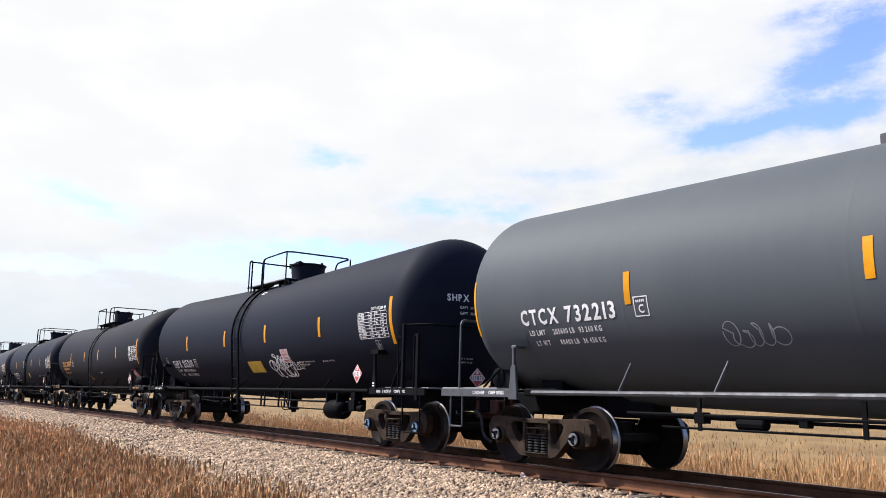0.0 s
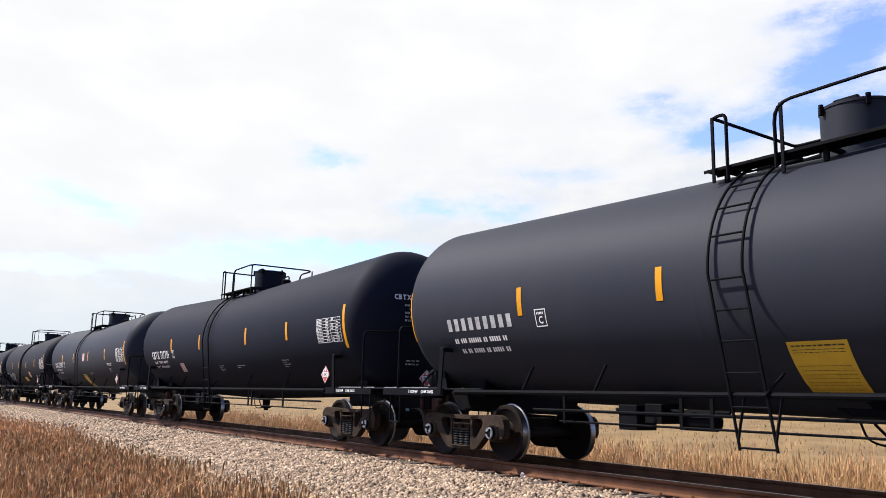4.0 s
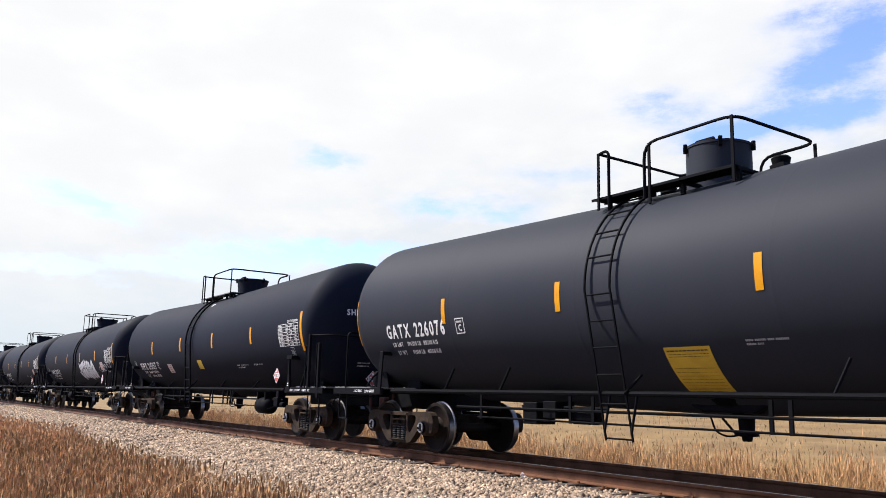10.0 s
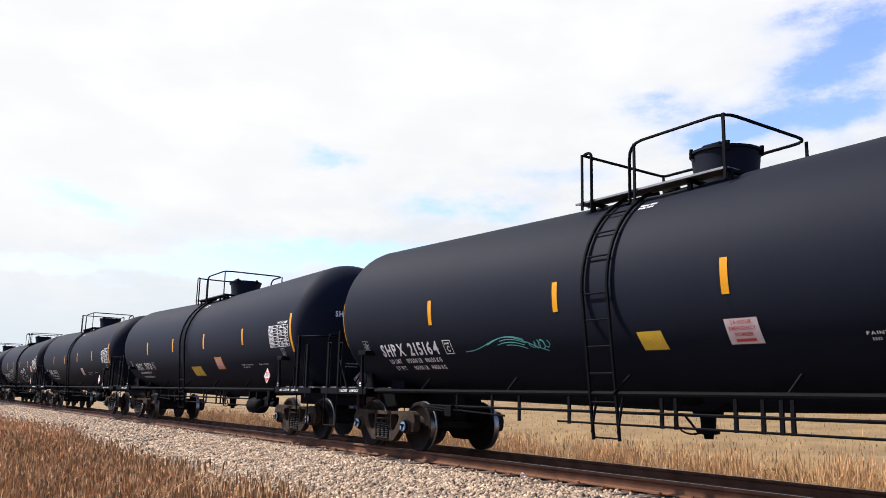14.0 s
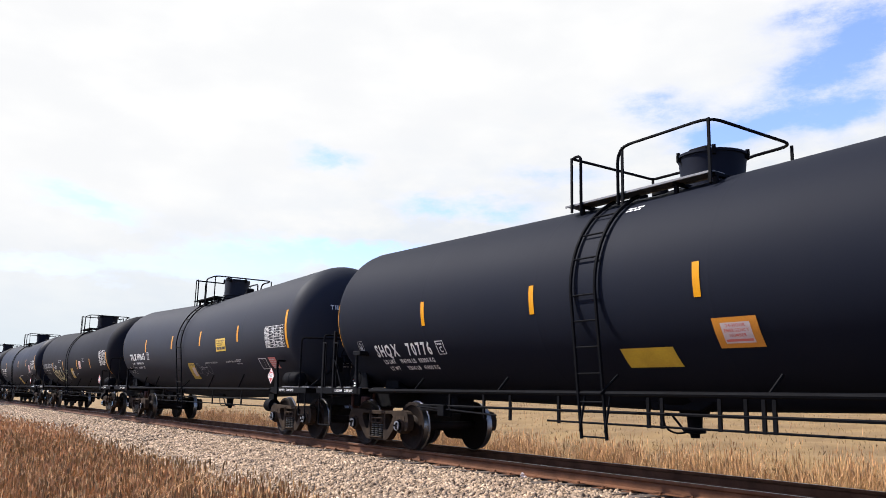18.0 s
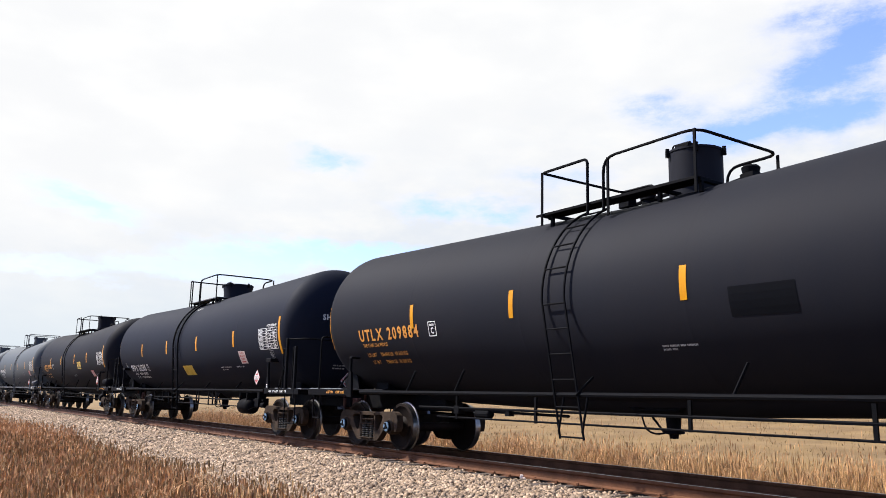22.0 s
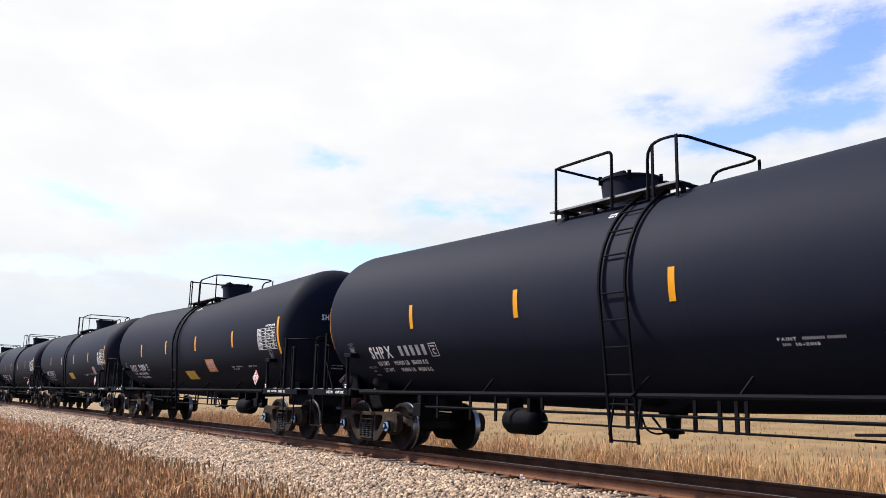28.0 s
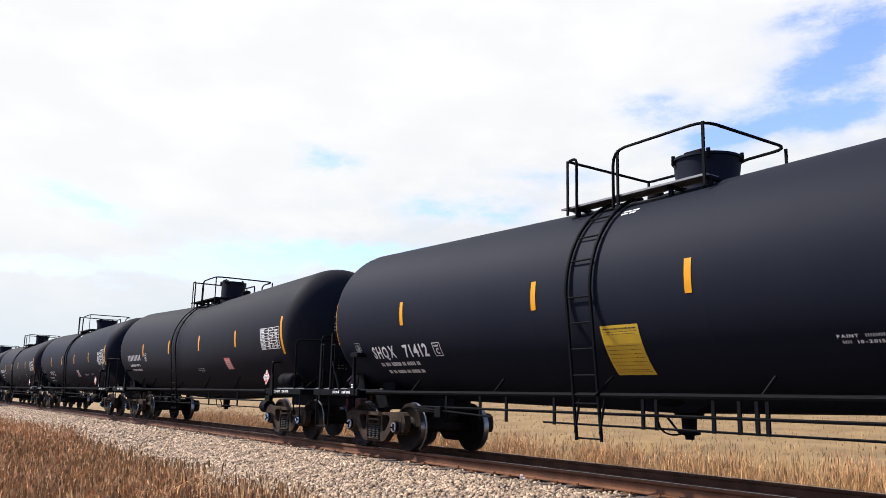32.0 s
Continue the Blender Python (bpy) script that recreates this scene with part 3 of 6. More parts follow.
# ---- the tank cars ----
R, ZC, XH, DEEP = 1.518, 2.640, 7.68, 0.76
TX = -0.17  # the tank's middle, a little behind the middle of the trucks
PITCH = 18.1
SLOPE_OF = {"A": 0.018, "G": 0.022, "C": 0.026}


def radius(x):
    """Radius of the tank at x, heads included."""
    e = abs(x - TX) - XH
    return R if e <= 0 else R * math.sqrt(max(0.0, 1 - (e / DEEP) ** 2))


def fall(x):
    """How far the tank's axis stands above its mean height: both halves slope down to the outlet in the middle."""
    return 0.035 - SLOPE[0] * (8.2 - min(8.2, abs(x - TX)))


def on_tank(x, s, lift=0.004):
    """A point of the near side: x along the car, s the way up round the shell from its middle height."""
    r = radius(x) + lift
    d = fall(x)
    q = math.asin(max(-1.0, min(1.0, (R * math.sin(s / R) - d) / R)))
    return (x, -r * math.cos(q), ZC + d + r * math.sin(q))


def arc_at(z):
    return R * math.asin(max(-1, min(1, (z - ZC) / R)))


def tank_shape():
    prof = []
    for i in range(15):
        q = math.pi / 2 * i / 14
        prof.append((-XH - DEEP * math.cos(q), R * math.sin(q) + (0.01 if i == 0 else 0)))
    prof += [(-XH + 0.03, R), (-XH + 0.09, R)]
    for b in (-4.6, -1.5, 1.62, 4.75):
        prof += [(b - 0.06, R), (b - 0.016, R), (b - 0.010, R + 0.0006), (b + 0.010, R + 0.0006), (b + 0.016, R), (b + 0.06, R)]
    prof += [(XH - 0.09, R), (XH - 0.03, R)]
    prof = sorted(prof + [(0.0, R)])
    for i in range(14, -1, -1):
        q = math.pi / 2 * i / 14
        prof.append((XH + DEEP * math.cos(q), R * math.sin(q) + (0.01 if i == 0 else 0)))
    s = Shape().lathe(prof, 72, "x", (TX, 0, ZC))
    s.v = [(x, y, z + fall(x)) for x, y, z in s.v]
    return s


def belly_shape():
    """The jacket's underside hangs a little below the round of the tank, between the trucks."""
    xs_ = [TX + q for q in (-5.9, -5.6, -3.6, -1.8, 0.0, 1.8, 3.6, 5.6, 5.9)]
    pts = []
    for x in xs_:
        k = 0.0 if abs(x - TX) > 5.8 else 0.12
        for i in range(13):
            y = -0.52 + 1.04 * i / 12
            pts.append((x, y, ZC - math.sqrt(R * R - y * y) - k * math.cos(math.pi * y / 1.04) + fall(x) + 0.012 * (abs(y) > 0.5)))
    return Shape().add(pts, [(a * 13 + i, (a + 1) * 13 + i, (a + 1) * 13 + i + 1, a * 13 + i + 1) for a in range(8) for i in range(12)])


def wrap(s, x0, x1, a0, a1, nx=1, na=5, lift=0.004, skew=0.0):
    """A patch of the shell between x0, x1 and the heights a0, a1 round it."""
    pts = []
    for i in range(nx + 1):
        for j in range(na + 1):
            t = j / na
            pts.append(on_tank(x0 + (x1 - x0) * i / nx + skew * (1 - t), a0 + (a1 - a0) * t, lift))
    return s.add(pts, [(i * (na + 1) + j, (i + 1) * (na + 1) + j, (i + 1) * (na + 1) + j + 1, i * (na + 1) + j + 1) for i in range(nx) for j in range(na)])


def stripe(x, z0, z1, w=0.105):
    return wrap(Shape(), x - w / 2, x + w / 2, arc_at(z0), arc_at(z1), 1 if abs(x - TX) < XH - 0.1 else 3, 8, 0.006)


def bars(s, x0, a, h, words, lift=0.005):
    """A line of small print as plain bars; words: their lengths, gaps as negative numbers."""
    x = x0
    for w in words:
        if w > 0:
            wrap(s, x, x + w, a - h / 2, a + h / 2, 1, 1, lift)
        x += abs(w)
    return s


def small_print(s, x0, a, h, words, lift=0.005):
    """A line of print too small to read: one short bar for each character; words: how many characters each has."""
    x, w = x0, h * 0.46
    for n in words:
        for i in range(n):
            wrap(s, x, x + w, a - h / 2, a + h / 2, 1, 1, lift)
            x += w * 1.5
        x += w * 1.3
    return s


def glyphs(text, width, height):
    """Flat letters fitted into a width and height, as a bmesh."""
    bm = bmesh.new()
    x = 0.0
    for ch in text:
        vs, fs, adv = LETTERS[ch]
        made = [bm.verts.new((px + x, py, 0)) for px, py in vs]
        for f in fs:
            bm.faces.new([made[i] for i in f])
        x += adv
    xs_ = [v.co.x for v in bm.verts]
    x0, x1 = min(xs_), max(xs_)
    for v in bm.verts:
        v.co = ((v.co.x - x0) / (x1 - x0) * width, v.co.y / 0.70 * height, 0)
    return bm


def lettering(key, lines, material, place, cut=0.07):
    """Lines of (text, u, v, width, height) put on a surface by place(u, v)."""
    vs, fs = [], []
    for text, u, v0, w, h in lines:
        bm = glyphs(text, w, h)
        k = 1
        while k * cut < h:
            bmesh.ops.bisect_plane(bm, geom=bm.verts[:] + bm.edges[:] + bm.faces[:], plane_co=(0, k * cut, 0), plane_no=(0, 1, 0))
            k += 1
        bm.verts.index_update()
        off = len(vs)
        vs += [place(u + v.co.x, v0 + v.co.y) for v in bm.verts]
        fs += [tuple(off + v.index for v in f.verts) for f in bm.faces]
        bm.free()
    me = bpy.data.meshes.new(key)
    me.from_pydata(vs, [], fs)
    me.materials.append(M[material])
    return me


def on_head(y, z):
    rho = math.hypot(y, z - ZC - 0.03) / R
    return (TX + XH + DEEP * math.sqrt(max(0.0, 1 - rho * rho)) + 0.006, y, z)


def flat_at(y, x0=0.0, z0=0.0):
    return lambda u, v: (x0 + u, y, z0 + v)


def capacity_table(x0, z_top, w=1.12, h=0.52):
    """The white table of test dates: a frame, columns and rows of small print."""
    s = Shape()
    a1 = arc_at(z_top)
    a0 = a1 - h
    for i in range(9):
        a = a0 + h * i / 8
        wrap(s, x0, x0 + w, a - 0.005, a + 0.005, 2, 1, 0.005)
    for u in (0.0, 0.40, 0.60, 0.80, 1.0):
        wrap(s, x0 + w * u - 0.005, x0 + w * u + 0.005, a0, a1, 1, 4, 0.0055)
    dice = random.Random(3)
    for i in range(8):
        a = a0 + h * (i + 0.5) / 8
        small_print(s, x0 + 0.02, a, 0.030, (dice.randint(3, 5), dice.randint(4, 9)), 0.0052)
        for u in (0.44, 0.64, 0.84):
            if dice.random() < 0.85:
                small_print(s, x0 + w * u, a, 0.030, (4,), 0.0052)
    return s


def scrawl(seed, x0, x1, z0, z1, width=0.03, loops=6, wild=0.5):
    """Sprayed scribble: connected looping ribbons laid on the shell."""
    dice = random.Random(seed)
    s = Shape()
    a0, a1 = arc_at(z0), arc_at(z1)
    line = []
    for i in range(loops):
        cx = x0 + (x1 - x0) * (i + 0.5) / loops
        rx, ra = (x1 - x0) / loops * dice.uniform(0.45, 0.8), (a1 - a0) / 2 * dice.uniform(0.6, 1.0)
        ca = (a0 + a1) / 2 + dice.uniform(-0.1, 0.1) * (a1 - a0)
        p1, k1 = dice.uniform(0, 6.3), dice.choice((2, 3))
        m = 36
        span = dice.uniform(0.7, 1.0)
        for j in range(m):
            t = 2 * math.pi * span * j / (m - 1) + 2.6
            line.append((cx + rx * (math.cos(t) + wild * 0.35 * math.cos(k1 * t + p1)), ca + ra * (0.8 * math.sin(t) + wild * 0.3 * math.sin(k1 * t + p1))))
    pts = []
    m = len(line)
    for j, (u, v) in enumerate(line):
        ua, va = line[max(0, j - 1)]
        ub, vb = line[min(m - 1, j + 1)]
        d = math.hypot(ub - ua, vb - va) or 1.0
        nx_, nv = -(vb - va) / d, (ub - ua) / d
        k = width * (1.0 + 0.25 * math.sin(j * 0.37)) / 2
        pts += [on_tank(u + nx_ * k, v + nv * k, 0.007), on_tank(u - nx_ * k, v - nv * k, 0.007)]
    return s.add(pts, [(2 * j, 2 * j + 1, 2 * j + 3, 2 * j + 2) for j in range(m - 1)])


def wave(xa, xb, za, zb, u0, u1, i):
    """One long flowing sprayed line."""
    a0, a1 = arc_at(za), arc_at(zb)
    pts = []
    m = 40
    for j in range(m + 1):
        u = u0 + (u1 - u0) * j / m
        v = 0.5 + 0.42 * math.sin(6.0 * u - 1.5) * (0.5 + 0.5 * u) - 0.12 * (i - 2) + (0.25 * u if i else 0.0)
        x, a = xa + (xb - xa) * u, a0 + (a1 - a0) * v
        pts += [on_tank(x, a - 0.008, 0.007), on_tank(x, a + 0.008, 0.007)]
    return Shape().add(pts, [(2 * j, 2 * j + 2, 2 * j + 3, 2 * j + 1) for j in range(m)])


def rings(x0, z0, k, ovals, width):
    """Bubble letters: sprayed arcs of ovals (middle, half sizes, start and end in degrees), in units of k metres from x0, z0."""
    s = Shape()
    for u, v, ru, rv, t0, t1 in ovals:
        m = 30
        pts = []
        for j in range(m + 1):
            t = radians(t0 + (t1 - t0) * j / m)
            c_, s_ = math.cos(t), math.sin(t)
            n_ = math.hypot(c_ / ru, s_ / rv)
            for e in (-0.5, 0.5):
                pts.append(on_tank(x0 + k * (u + ru * c_) + e * width * c_ / ru / n_, arc_at(z0) + k * (v + rv * s_) + e * width * s_ / rv / n_, 0.007))
        s.add(pts, [(2 * j, 2 * j + 1, 2 * j + 3, 2 * j + 2) for j in range(m)])
    return s


BUBBLES = ((75, 80, 62, 78, 55, 330), (22, 70, 18, 38, 0, 360), (160, 140, 40, 38, -30, 215), (170, 135, 15, 15, 40, 330), (185, 45, 60, 45, 170, 380), (150, 80, 45, 30, 30, 200), (275, 70, 62, 75, 190, 390),
           (225, 120, 25, 40, 20, 160), (345, 120, 80, 75, -50, 190), (367, 125, 15, 22, 0, 300), (335, 35, 60, 40, 180, 360), (400, 45, 45, 30, 200, 360), (480, 35, 70, 65, 60, 300))
HOOKS = ((40, 85, 42, 36, 20, 340), (62, 60, 22, 62, 100, 420), (112, 50, 26, 60, 0, 300), (150, 95, 22, 40, -60, 200), (178, 60, 30, 66, 120, 470), (235, 70, 44, 62, 30, 330), (262, 40, 40, 42, 170, 400), (210, 20, 60, 22, 180, 360))


def swoosh(xa, za, xb, zb, sag, fat):
    """A tapered sprayed stroke that sags between its two ends."""
    m = 24
    pts = []
    a0, a1 = arc_at(za), arc_at(zb)
    for j in range(m + 1):
        f = j / m
        x, a = xa + (xb - xa) * f, a0 + (a1 - a0) * f - sag * math.sin(math.pi * f)
        k = fat * math.sin(math.pi * min(1.0, 0.05 + f * 0.8)) / 2
        pts += [on_tank(x, a - k, 0.005), on_tank(x, a + k, 0.005)]
    return Shape().add(pts, [(2 * j, 2 * j + 2, 2 * j + 3, 2 * j + 1) for j in range(m)])


def petal(u, z, long, wide, tilt, sharp, lift):
    """One filled letter stroke of a big sprayed piece: an egg about (u, z), leaning by tilt degrees, drawn to a point at its foot where sharp; with its dark edge."""
    c_, s_ = math.cos(radians(tilt)), math.sin(radians(tilt))
    m, a0 = 36, arc_at(z)

    def rim(k, up):
        pts = []
        for j in range(m):
            q = 2 * math.pi * j / m
            p = math.cos(q) * long
            w = math.sin(q) * wide * (1.0 - sharp * (0.5 - 0.5 * math.cos(q)))
            d = math.hypot(p, w) or 1.0
            p, w = p * (1 + k / d), w * (1 + k / d)
            pts.append(on_tank(u + p * s_ + w * c_, a0 + p * c_ - w * s_, up))
        return pts

    inner, outer = rim(-0.006, lift + 0.0003), rim(0.026, lift + 0.0003)
    rows = []
    for f in (0.0, 0.35, 0.7, 1.0):
        rows.append([on_tank(u + f * math.cos(2 * math.pi * j / m) * long * s_ + f * math.sin(2 * math.pi * j / m) * wide * (1.0 - sharp * (0.5 - 0.5 * math.cos(2 * math.pi * j / m))) * c_,
                             a0 + f * math.cos(2 * math.pi * j / m) * long * c_ - f * math.sin(2 * math.pi * j / m) * wide * (1.0 - sharp * (0.5 - 0.5 * math.cos(2 * math.pi * j / m))) * s_, lift) for j in range(m)])
    fill = Shape().add([p for r in rows for p in r], [(r * m + j, r * m + (j + 1) % m, (r + 1) * m + (j + 1) % m, (r + 1) * m + j) for r in range(3) for j in range(m)])
    edge = Shape().add(inner + outer, [(j, (j + 1) % m, (j + 1) % m + m, j + m) for j in range(m)])
    return fill, edge


# middle, half length and width in metres, lean in degrees, how pointed the foot is
PIECE = ((1.10, 1.84, 0.30, 0.12, 78, 0.95), (1.26, 1.62, 0.40, 0.20, -48, 0.95), (1.14, 2.02, 0.21, 0.11, -24, 0.1), (1.40, 2.00, 0.20, 0.16, -14, 0.3), (1.72, 2.06, 0.21, 0.20, -20, 0.3), (1.60, 1.72, 0.24, 0.20, -40, 0.0),
         (1.90, 1.74, 0.28, 0.24, -34, 0.0), (2.06, 2.08, 0.30, 0.14, -38, 0.9), (2.30, 2.16, 0.21, 0.12, -12, 0.1), (2.58, 2.12, 0.30, 0.14, 166, 0.9), (2.78, 2.10, 0.22, 0.16, -8, 0.3), (2.34, 1.74, 0.29, 0.24, -32, 0.0),
         (2.74, 1.62, 0.40, 0.24, -38, 0.9), (3.06, 2.04, 0.24, 0.22, -30, 0.0), (3.06, 1.74, 0.30, 0.26, -30, 0.0), (3.46, 1.78, 0.36, 0.25, -26, 0.0), (3.80, 1.86, 0.44, 0.30, -30, 0.1), (3.62, 2.10, 0.26, 0.18, 40, 0.5))


# --- trucks ---


FRAME_HALF = [(0.0, 0.725), (0.30, 0.725), (0.60, 0.735), (0.95, 0.748), (1.06, 0.728), (1.13, 0.68), (1.17, 0.58), (1.16, 0.44), (1.12, 0.37), (1.04, 0.36),
              (1.045, 0.48), (1.0, 0.565), (0.89, 0.60), (0.78, 0.565), (0.735, 0.49), (0.72, 0.44), (0.64, 0.37), (0.53, 0.265), (0.43, 0.18), (0.35, 0.155), (0.0, 0.15)]
FRAME_WINDOW = [(0.315, 0.66), (0.42, 0.672), (0.56, 0.665), (0.605, 0.62), (0.575, 0.54), (0.44, 0.375), (0.39, 0.355), (0.345, 0.385), (0.32, 0.50)]


def frame_shape():
    """The cast side frame: one plate pierced by two windows and the opening for the springs."""
    outer = FRAME_HALF + [(-x, z) for x, z in FRAME_HALF[-2:0:-1]]
    holes = [FRAME_WINDOW, [(-x, z) for x, z in FRAME_WINDOW], [(-0.265, 0.655), (0.265, 0.655), (0.27, 0.40), (0.255, 0.215), (-0.255, 0.215), (-0.27, 0.40)]]
    loops = [outer] + holes
    flat = [p for q in loops for p in q]
    tris = tessellate_polygon([[Vector((x, z, 0)) for x, z in q] for q in loops])
    n, y0, y1 = len(flat), -1.075, -0.935
    s = Shape()
    faces = [tuple(t) for t in tris] + [tuple(i + n for i in t) for t in tris]
    k = 0
    for q in loops:
        m = len(q)
        faces += [(k + i, k + (i + 1) % m, k + (i + 1) % m + n, k + i + n) for i in range(m)]
        k += m
    return s.add([(x, y0, z) for x, z in flat] + [(x, y1, z) for x, z in flat], faces)


def bolster_end():
    s = Shape().box((0, -1.03, 0.575), (0.46, 0.12, 0.028)).box((0, -1.03, 0.485), (0.46, 0.12, 0.028)).box((0, -1.0, 0.53), (0.46, 0.04, 0.09))
    for x in (-0.215, -0.02, 0.215):
        s.box((x, -1.03, 0.53), (0.03, 0.12, 0.09))
    # the wide box is an added backing, standing for the dark behind the springs
    s.box((0, -0.90, 0.42), (0.62, 0.02, 0.46)).box((0, -1.03, 0.208), (0.52, 0.18, 0.02))
    return s.box((-0.25, -1.0, 0.43), (0.03, 0.12, 0.42)).box((0.25, -1.0, 0.43), (0.03, 0.12, 0.42)).box((-0.29, -1.085, 0.69), (0.06, 0.03, 0.03)).box((0.29, -1.085, 0.69), (0.06, 0.03, 0.03))


def spring_shape():
    s = Shape()
    for k in range(6):
        s.lathe([(0.222 + k * 0.042, 0.056), (0.228 + k * 0.042, 0.071), (0.243 + k * 0.042, 0.071), (0.249 + k * 0.042, 0.056)], 12, "z")
    return s


def wheel_shape(side):
    """A rail wheel: flange inside, tread, rim, dished plate and hub."""
    k = side
    prof = [(0.675, 0.10), (0.675, 0.40), (0.677, 0.47), (0.690, 0.484), (0.705, 0.480), (0.715, 0.459), (0.815, 0.454), (0.822, 0.447), (0.822, 0.395), (0.800, 0.375), (0.770, 0.20), (0.830, 0.13), (0.835, 0.10)]
    return Shape().lathe([(k * a, r) for a, r in prof], 40, "y")


def wheel_mesh(side):
    key = ("wheel", side)
    if key not in MESHES:
        me = wheel_shape(side).mesh("wheel", "wheel", True)
        me.materials.append(M["tread"])
        for p in me.polygons:
            c = p.center
            r = math.hypot(c.x, c.z)
            if r > 0.452 and 0.68 < abs(c.y) < 0.818:
                p.material_index = 1
        MESHES[key] = me
    return MESHES[key]


def cap_shape():
    """The ring plate on the end of an axle."""
    return Shape().lathe([(-0.145, 0.045), (-0.150, 0.045), (-0.150, 0.088), (-0.135, 0.094), (-0.12, 0.094)], 22, "y", (0, 0, 0), False)


def cap_bolts():
    s = Shape().lathe([(-0.10, 0.10), (-0.13, 0.10), (-0.135, 0.092), (-0.141, 0.05), (-0.146, 0.044)], 20, "y")
    for i in range(3):
        q = 2 * math.pi * i / 3 + 0.5
        s.lathe([(-0.14, 0.019), (-0.172, 0.019), (-0.176, 0.012)], 6, "y", (0.056 * math.cos(q), 0, 0.056 * math.sin(q)))
    return s


def wheelsets(root, caps):
    made = []
    axle = shared("axle", lambda: Shape().lathe([(-0.92, 0.075), (-0.70, 0.08), (-0.66, 0.095), (0, 0.085), (0.66, 0.095), (0.70, 0.08), (0.92, 0.075)], 14, "y"), "wheel", True)
    for x in (-7.84, -6.06, 6.06, 7.84):
        w = part("wheelset", axle, root, at=pose(x, 0, 0.457))
        part("wheel", wheel_mesh(-1), w)
        part("wheel", wheel_mesh(1), w)
        part("bearing_cap", shared("bearing_cap", cap_shape, caps, True), w, "pale blue bearing cap ring" if caps == "blue" else "", pose(0, -1.02, 0))
        part("cap_bolts", shared("cap_bolts", cap_bolts, "frame", True), w, at=pose(0, -1.02, 0))
        made.append(w)
    box = shared("bearing_adapter", lambda: Shape().lathe([(-1.10, 0.135), (-1.06, 0.15), (-0.90, 0.15)], 18, "y", (0, 0, 0.457)).box((0, -1.0, 0.60), (0.30, 0.16, 0.09)), "truck", True)
    for x in (-6.95, 6.95):
        for mir in (1, -1):
            f = part("side_frame", shared(("side_frame", mir), lambda: flip(frame_shape(), mir), "truck", bevel=0.015), root, "dusty brown cast-steel truck frame", pose(x, 0, 0))
            part("bolster_end", shared(("bolster_end", mir), lambda: flip(bolster_end(), mir), "truck", bevel=0.01), f)
            for dx in (-0.15, 0.0, 0.15):
                part("spring", shared("spring", spring_shape, "spring", True), f, at=pose(dx, -1.02 * mir, 0))
            for dx in (-0.89, 0.89):
                part("bearing_adapter", shared(("bearing_adapter", mir), lambda: flip(Shape().lathe([(-1.10, 0.135), (-1.06, 0.15), (-0.90, 0.15)], 18, "y", (0, 0, 0.457)).box((0, -1.0, 0.60), (0.30, 0.16, 0.09)), mir), "truck", True), f, at=pose(dx, 0, 0))
        part("bolster", shared("bolster", lambda: Shape().box((0, 0, 0.58), (0.36, 1.9, 0.22)).box((0, 0, 0.74), (0.5, 0.5, 0.14)).box((-0.55, 0, 0.42), (0.12, 1.6, 0.14)).box((0.55, 0, 0.42), (0.12, 1.6, 0.14)), "truck", bevel=0.02), root, at=pose(x, 0, 0))
    return made


def flip(s, mir, axis=1):
    if mir < 0:
        s.v = [tuple(-c if i == axis else c for i, c in enumerate(p)) for p in s.v]
    return s


# --- frame, ends, ladders, tops ---


def ladder(root, x, style, paint, rungs_from, w=0.47):
    """The side ladder that hugs the shell, from the top platform to below the side rail."""
    off = 0.05 if style == "A" else 0.065
    rod = 0.028 if style == "A" else 0.019
    lean = 0.08 if style == "A" else 0.26  # the foot stands a little forward

    mid = ZC + fall(x)

    def place(z):
        return x + lean * max(0.0, min(1.0, (mid - z) / (mid - 0.5)))

    def depth(z):
        return -(R + off) + 0.12 * max(0.0, min(1.0, (mid - z) / (mid - 0.5)))

    def rail_line(dx):
        pts = [(x + dx, -(R + off) * math.cos(radians(q)), mid + (R + off) * math.sin(radians(q))) for q in range(66, -1, -6)]
        return pts + [(place(z) + dx, depth(z), z) for z in (1.9, 1.2, 0.5)]

    lad = part("ladder", shared(("ladder", x, style, 0), lambda: Shape().tube(rail_line(-w / 2), rod, 6), paint, True), root, "steel side ladder curving up the tank")
    part("ladder_rail", shared(("ladder_rail", x, style, 1), lambda: Shape().tube(rail_line(w / 2), rod, 6), paint, True), lad)
    q = 60.0
    rungs = []
    while q > rungs_from + 16:
        a = radians(q)
        rungs.append((-(R + off) * math.cos(a), ZC + fall(x) + (R + off) * math.sin(a)))
        q -= 14.5
    rungs = [r_ for r_ in rungs if r_[1] > mid + 0.1] + [(depth(z), z) for z in (mid - 0.08, mid - 0.44, mid - 0.80, mid - 1.16, mid - 1.54, 0.53)]
    rung = shared(("rung", w), lambda: Shape().tube([(-w / 2 - 0.01, 0, 0), (w / 2 + 0.01, 0, 0)], 0.013, 6), paint, True)
    for y, z in rungs:
        part("rung", rung, lad, at=pose(place(z), y, z))
    strut = shared("ladder_strut", lambda: Shape().tube([(0, -1.50, 0.60), (0.07, -1.46, 1.08)], 0.017, 6), paint, True)
    for dx in (-w / 2 + 0.02, w / 2 + 0.02):
        part("ladder_strut", strut, lad, at=pose(place(0.6) + dx, 0, 0))
    part("ladder_bracket", shared("ladder_bracket", lambda: Shape().tube([(0, -1.54, 1.10), (0.10, -1.30, 1.36)], 0.017, 6), paint, True), lad, at=pose(place(1.1) + w / 2, 0, 0))


